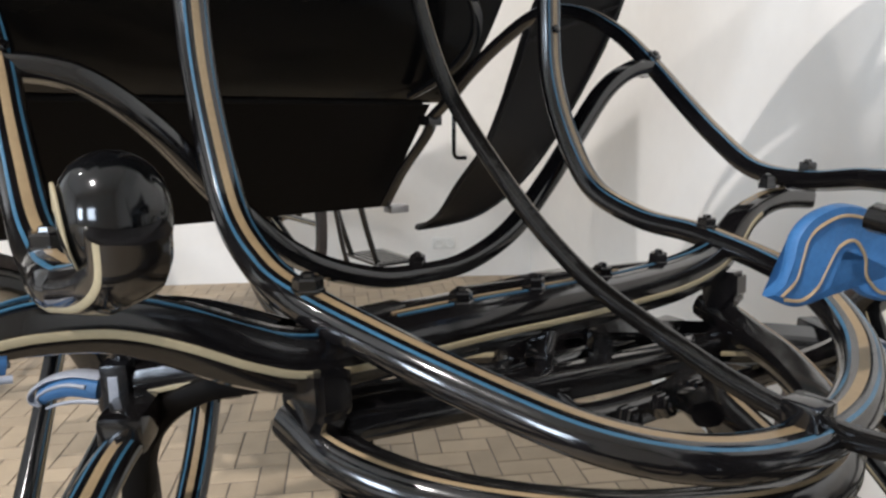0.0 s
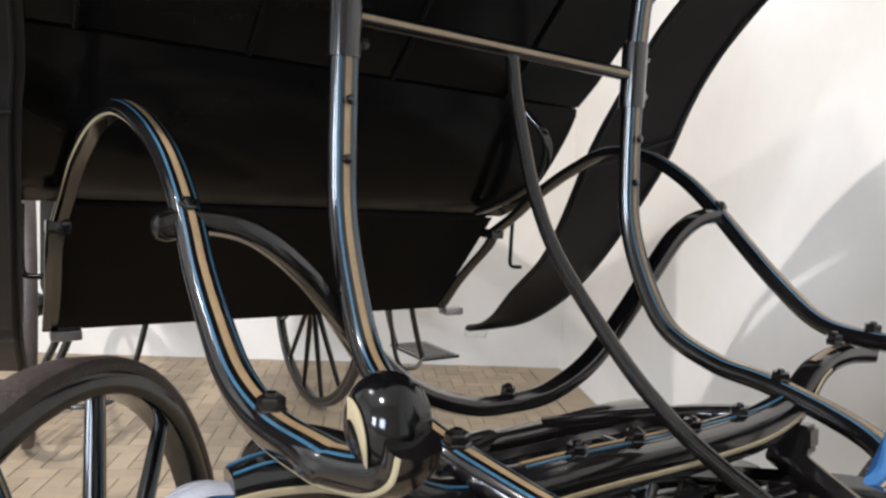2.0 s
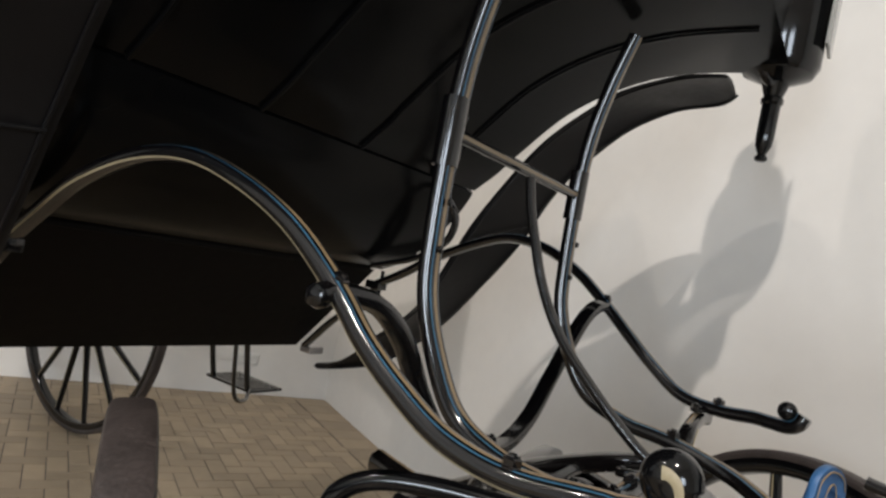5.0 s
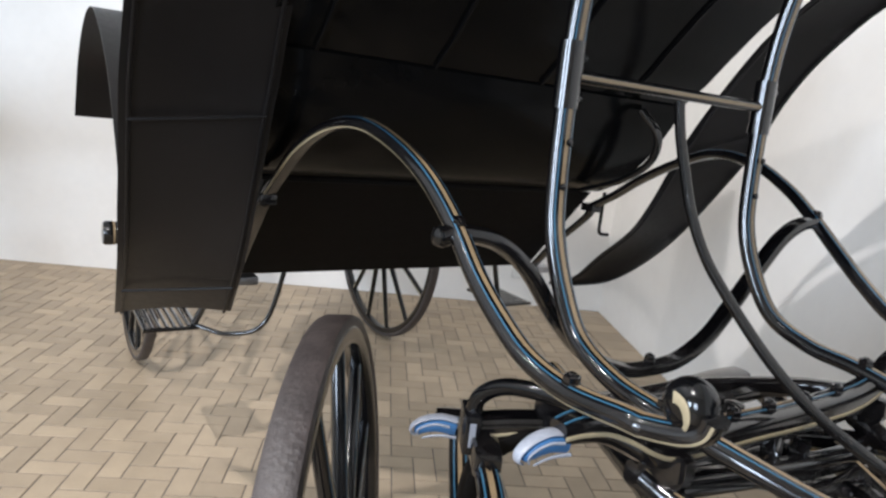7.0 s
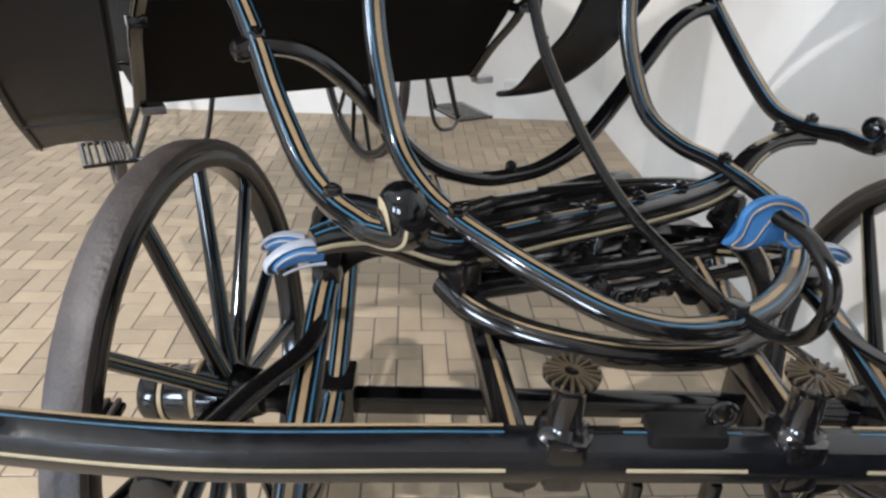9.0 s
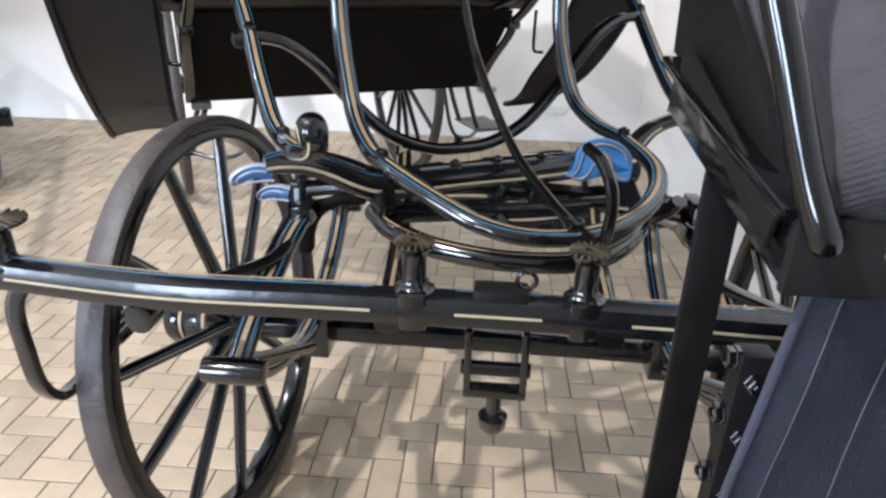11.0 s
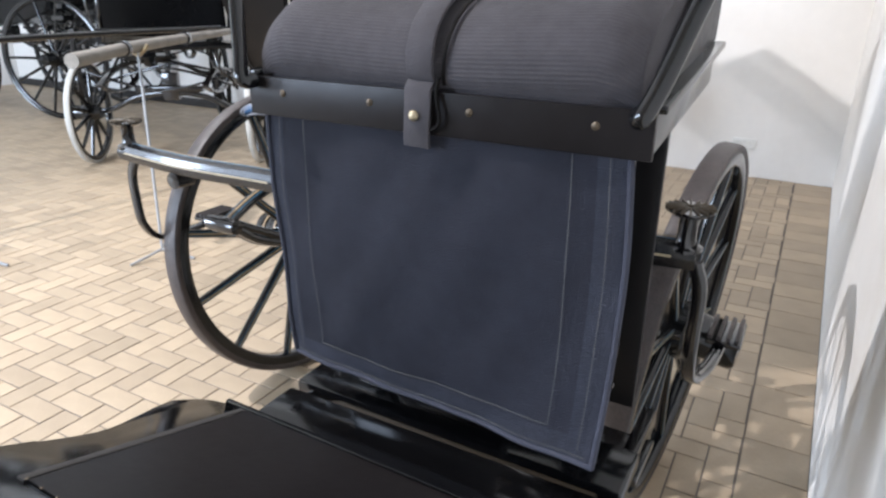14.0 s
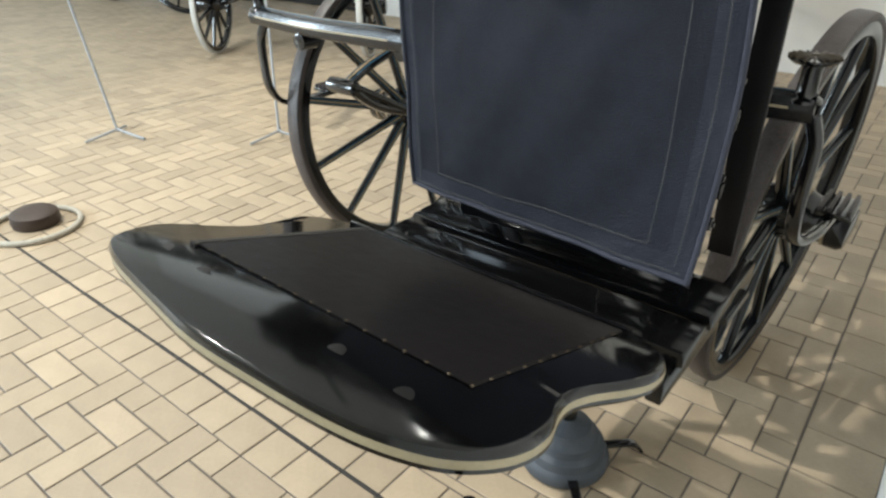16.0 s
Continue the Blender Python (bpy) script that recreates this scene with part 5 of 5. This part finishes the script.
# wall socket
sock = thing("wall_socket", (0.465, NORTH, 0.24), "white double wall socket low on the plaster", "socket")
part("plate", slab(bmesh.new(), (0.385, NORTH - 0.01, 0.2), (0.545, NORTH + 0.002, 0.28), 0.004), PLASTIC, sock)
for x in (0.425, 0.505):
    part("socket_ring", lathe(bmesh.new(), [(0.03, 0), (0.03, 0.005), (0.023, 0.005), (0.021, 0.0015), (0.004, 0.001)], along((x, NORTH - 0.01, 0.24), (x, 0, 0.24)), 20), PLASTIC, sock)

# ---- other carriages further down the hall ----


def other_carriage(place, yaw, steer, label, r1, r2, base, track, high, tyre, width=0.9):
    """A plain black carriage on elliptic springs, heading along yaw, its front axle steered."""
    c = thing("old_carriage", place, label, "carriage", "carriages down the hall")
    turn = Matrix.Rotation(radians(yaw), 4, "Z")
    L = lambda x, y, z: Vector(place) + turn @ Vector((x, y, z))
    for x, r, extra in ((0.0, r1, steer), (-base, r2, 0)):
        own = Matrix.Translation(L(x, 0, 0)) @ Matrix.Rotation(radians(yaw + extra), 4, "Z")
        A = lambda p, q, z: own @ Vector((p, q, z))
        fwd, side = own.to_3x3() @ X, own.to_3x3() @ Y
        for s in (-1, 1):
            wheel(c, A(0, s * track / 2, r) - Vector(place), radians(yaw + extra + 90), r, 12 if r < 0.5 else 14, tyre_mat=tyre if r == r1 else BLACK, lined=False, width=0.045, out=s, name="carriage_wheel")
        part("axle", sweep(bmesh.new(), spline([A(0, -track / 2, r), A(0, -track * 0.36, r + 0.03), A(0, -track / 5, r + 0.12), A(0, 0, r + 0.15), A(0, track / 5, r + 0.12), A(0, track * 0.36, r + 0.03), A(0, track / 2, r)], 6), flat_profile(0.045, 0.04), fwd), IRON, c)
        for q in (-0.36, 0.36):
            for d in (1, -1):
                part("spring", sweep(bmesh.new(), spline([A(-0.4, q, r + 0.25), A(-0.2, q, r + 0.25 + d * 0.06), A(0, q, r + 0.25 + d * 0.08), A(0.2, q, r + 0.25 + d * 0.06), A(0.4, q, r + 0.25)], 6), flat_profile(0.045, 0.02), side), IRON, c)
        for p, d in ((0.12, 1), (0.2, -1), (-0.2, 1)):
            part("cross_spring", sweep(bmesh.new(), spline([A(p, -track * 0.42, r + 0.27 - d * 0.06), A(p, -track * 0.2, r + 0.27 + d * 0.03), A(p, 0, r + 0.27 + d * 0.075), A(p, track * 0.2, r + 0.27 + d * 0.03), A(p, track * 0.42, r + 0.27 - d * 0.06)], 6), flat_profile(0.04, 0.016), fwd), IRON, c)
        bm = slab(bmesh.new(), (-0.05, -0.24, r + 0.16), (0.05, 0.24, r + 0.2), 0.008)
        slab(bm, (-0.04, -0.06, r + 0.1), (0.04, 0.06, r + 0.3), 0.01)
        bm.transform(own)
        part("bolster", bm, IRON, c)
        part("scroll_iron", tube([A(0.22, 0.4, high - 0.05), A(0.26, 0.44, high - 0.16), A(0.2, 0.5, r + 0.28), A(0.12, 0.52, r + 0.2)], 0.013), IRON, c)
    part("perch", sweep(bmesh.new(), spline([L(0, 0, r1 + 0.28), L(-base * 0.3, 0, r1 + 0.22), L(-base * 0.7, 0, r2 + 0.12), L(-base, 0, r2 + 0.2)], 6), flat_profile(0.05, 0.05), turn.to_3x3() @ Y), IRON, c)
    outline = [(0.2, high + 0.06), (0.16, high + 0.55), (-0.15, high + 0.6), (-0.3, high + 0.3), (-base * 0.45, high + 0.28), (-base * 0.6, high + 0.6), (-base - 0.2, high + 0.75), (-base - 0.3, high + 0.3), (-base - 0.12, high), (-base * 0.7, high - 0.12), (-base * 0.35, high - 0.08)]
    bm = bmesh.new()
    a = [bm.verts.new(L(x, -width / 2, z)) for x, z in outline]
    b = [bm.verts.new(L(x, width / 2, z)) for x, z in outline]
    n = len(outline)
    for k in range(n):
        bm.faces.new((a[k], a[(k + 1) % n], b[(k + 1) % n], b[k]))
    bm.faces.new(a[::-1])
    bm.faces.new(b)
    bmesh.ops.bevel(bm, geom=list(bm.edges), offset=0.02, segments=2, affect="EDGES")
    part("body", bm, BODYBLACK, c, "glossy black panelled body")
    for s in (-1, 1):
        part("rail", tube([L(0.26, s * width / 2, high + 0.1), L(0.34, s * width / 2, high + 0.24), L(0.3, s * width / 2, high + 0.46), L(0.15, s * width / 2, high + 0.52)], 0.012), IRON, c)
        part("hand_rail", tube([L(0.22, s * (width / 2 + 0.05), high + 0.16), L(0.22, s * (width / 2 + 0.07), high + 0.3), L(0.2, s * (width / 2 + 0.03), high + 0.44)], 0.009), IRON, c)
    for d, z, w in ((0.28, high, 0.12), (0.36, high + 0.11, 0.05)):
        bm = slab(bmesh.new(), (d - w, -width / 2 - 0.04, z - 0.03), (d + w, width / 2 + 0.04, z + 0.015), 0.008)
        bm.transform(Matrix.Translation(place) @ turn)
        part("foot_plank", bm, BLACK, c)
    return c


other_carriage((-3.42, 2.0, 0), -33, -23, "black carriage with pale front tyres and crossed springs", 0.38, 0.47, 1.65, 1.26, 0.9, LITTREAD, 0.84)
other_carriage((-6.05, 3.12, 0), 0, 18, "large black carriage with high spoked wheels by the wall", 0.6, 0.56, 1.4, 1.06, 1.0, BLACK)


def shaft(points, mat, label, wraps=(), r=0.026):
    sh = thing("shaft", points[0], label, "shaft", "loose shafts on stands")
    part("pole", tube(points, r, taper=lambda t: 1.25 - 0.4 * t), mat, sh)
    path = spline(points, 8)
    for f in wraps:
        p, q = path[int(f * (len(path) - 2))], path[int(f * (len(path) - 2)) + 1]
        part("wrap", sweep(bmesh.new(), [p, p.lerp(q, 0.35)], round_profile(r * 3, r * 3, 12), Z), IRON, sh, "dark binding")


shaft([(-1.83, 0.26, 0.985), (-2.12, 0.8, 1.0), (-2.5, 1.5, 1.0), (-2.95, 2.25, 0.99)], WRAP, "grey canvas-wrapped wooden shaft laid on a stand", (0.3, 0.62))
shaft([(-2.72, -0.2, 1.015), (-2.69, 0.14, 1.02), (-2.66, 0.83, 1.03), (-2.5, 1.7, 1.045)], IRON, "thin black shaft laid on a stand", (0.2,), 0.016)


def prop_stand(base, top):
    base, top = Vector(base), Vector(top)
    st = thing("prop_stand", base, "thin grey steel prop stand with three feet", "stand", "prop stands")
    part("rod", tube([base + Z * 0.03, top], 0.007, n=8), GREYMETAL, st)
    for g in (20, 140, 260):
        d = Vector((math.cos(radians(g)), math.sin(radians(g)), 0))
        part("foot", tube([base + Z * 0.045, base + d * 0.06 + Z * 0.03, base + d * 0.17 + Z * 0.008], 0.007, n=8), GREYMETAL, st)
    for s in (-1, 1):
        part("fork", tube([top - Z * 0.01, top + Vector((0.02 * s, 0.02 * s, 0.015)), top + Vector((0.035 * s, 0.035 * s, 0.045))], 0.009, n=8), BRASS, st, "brass fork")


prop_stand((-1.84, 0.56, 0), (-2.1, 0.78, 0.965))
prop_stand((-2.53, 0.03, 0), (-2.685, -0.03, 0.985))

# pole foot with a rope ring lying on the tiles
ringc = Vector((-1.74, -0.74, 0))
rope = thing("rope_ring", ringc, "pale rope ring lying round a dark wooden foot", "rope")
part("coil", sweep(bmesh.new(), [ringc + Vector((0.165 * math.cos(2 * math.pi * k / 40), 0.165 * math.sin(2 * math.pi * k / 40), 0.011)) for k in range(40)], round_profile(0.022, 0.022, 10), Z, closed=True), ROPE, rope)
foot = thing("wooden_foot", ringc, "dark brown round wooden foot", "foot")
part("disc", lathe(bmesh.new(), [(0.05, 0), (0.085, 0.002), (0.09, 0.02), (0.086, 0.05), (0.07, 0.06), (0.03, 0.062)], Matrix.Translation(ringc + Vector((-0.03, 0.02, 0))), 28), BROWN, foot)
tagged(part("baseboard", slab(bmesh.new(), (WEST, NORTH - 0.02, 0.0), (-4.6, NORTH, 0.09), 0.003), DARKGROUT), "dark painted base along the wall", "baseboard", kind="structure")
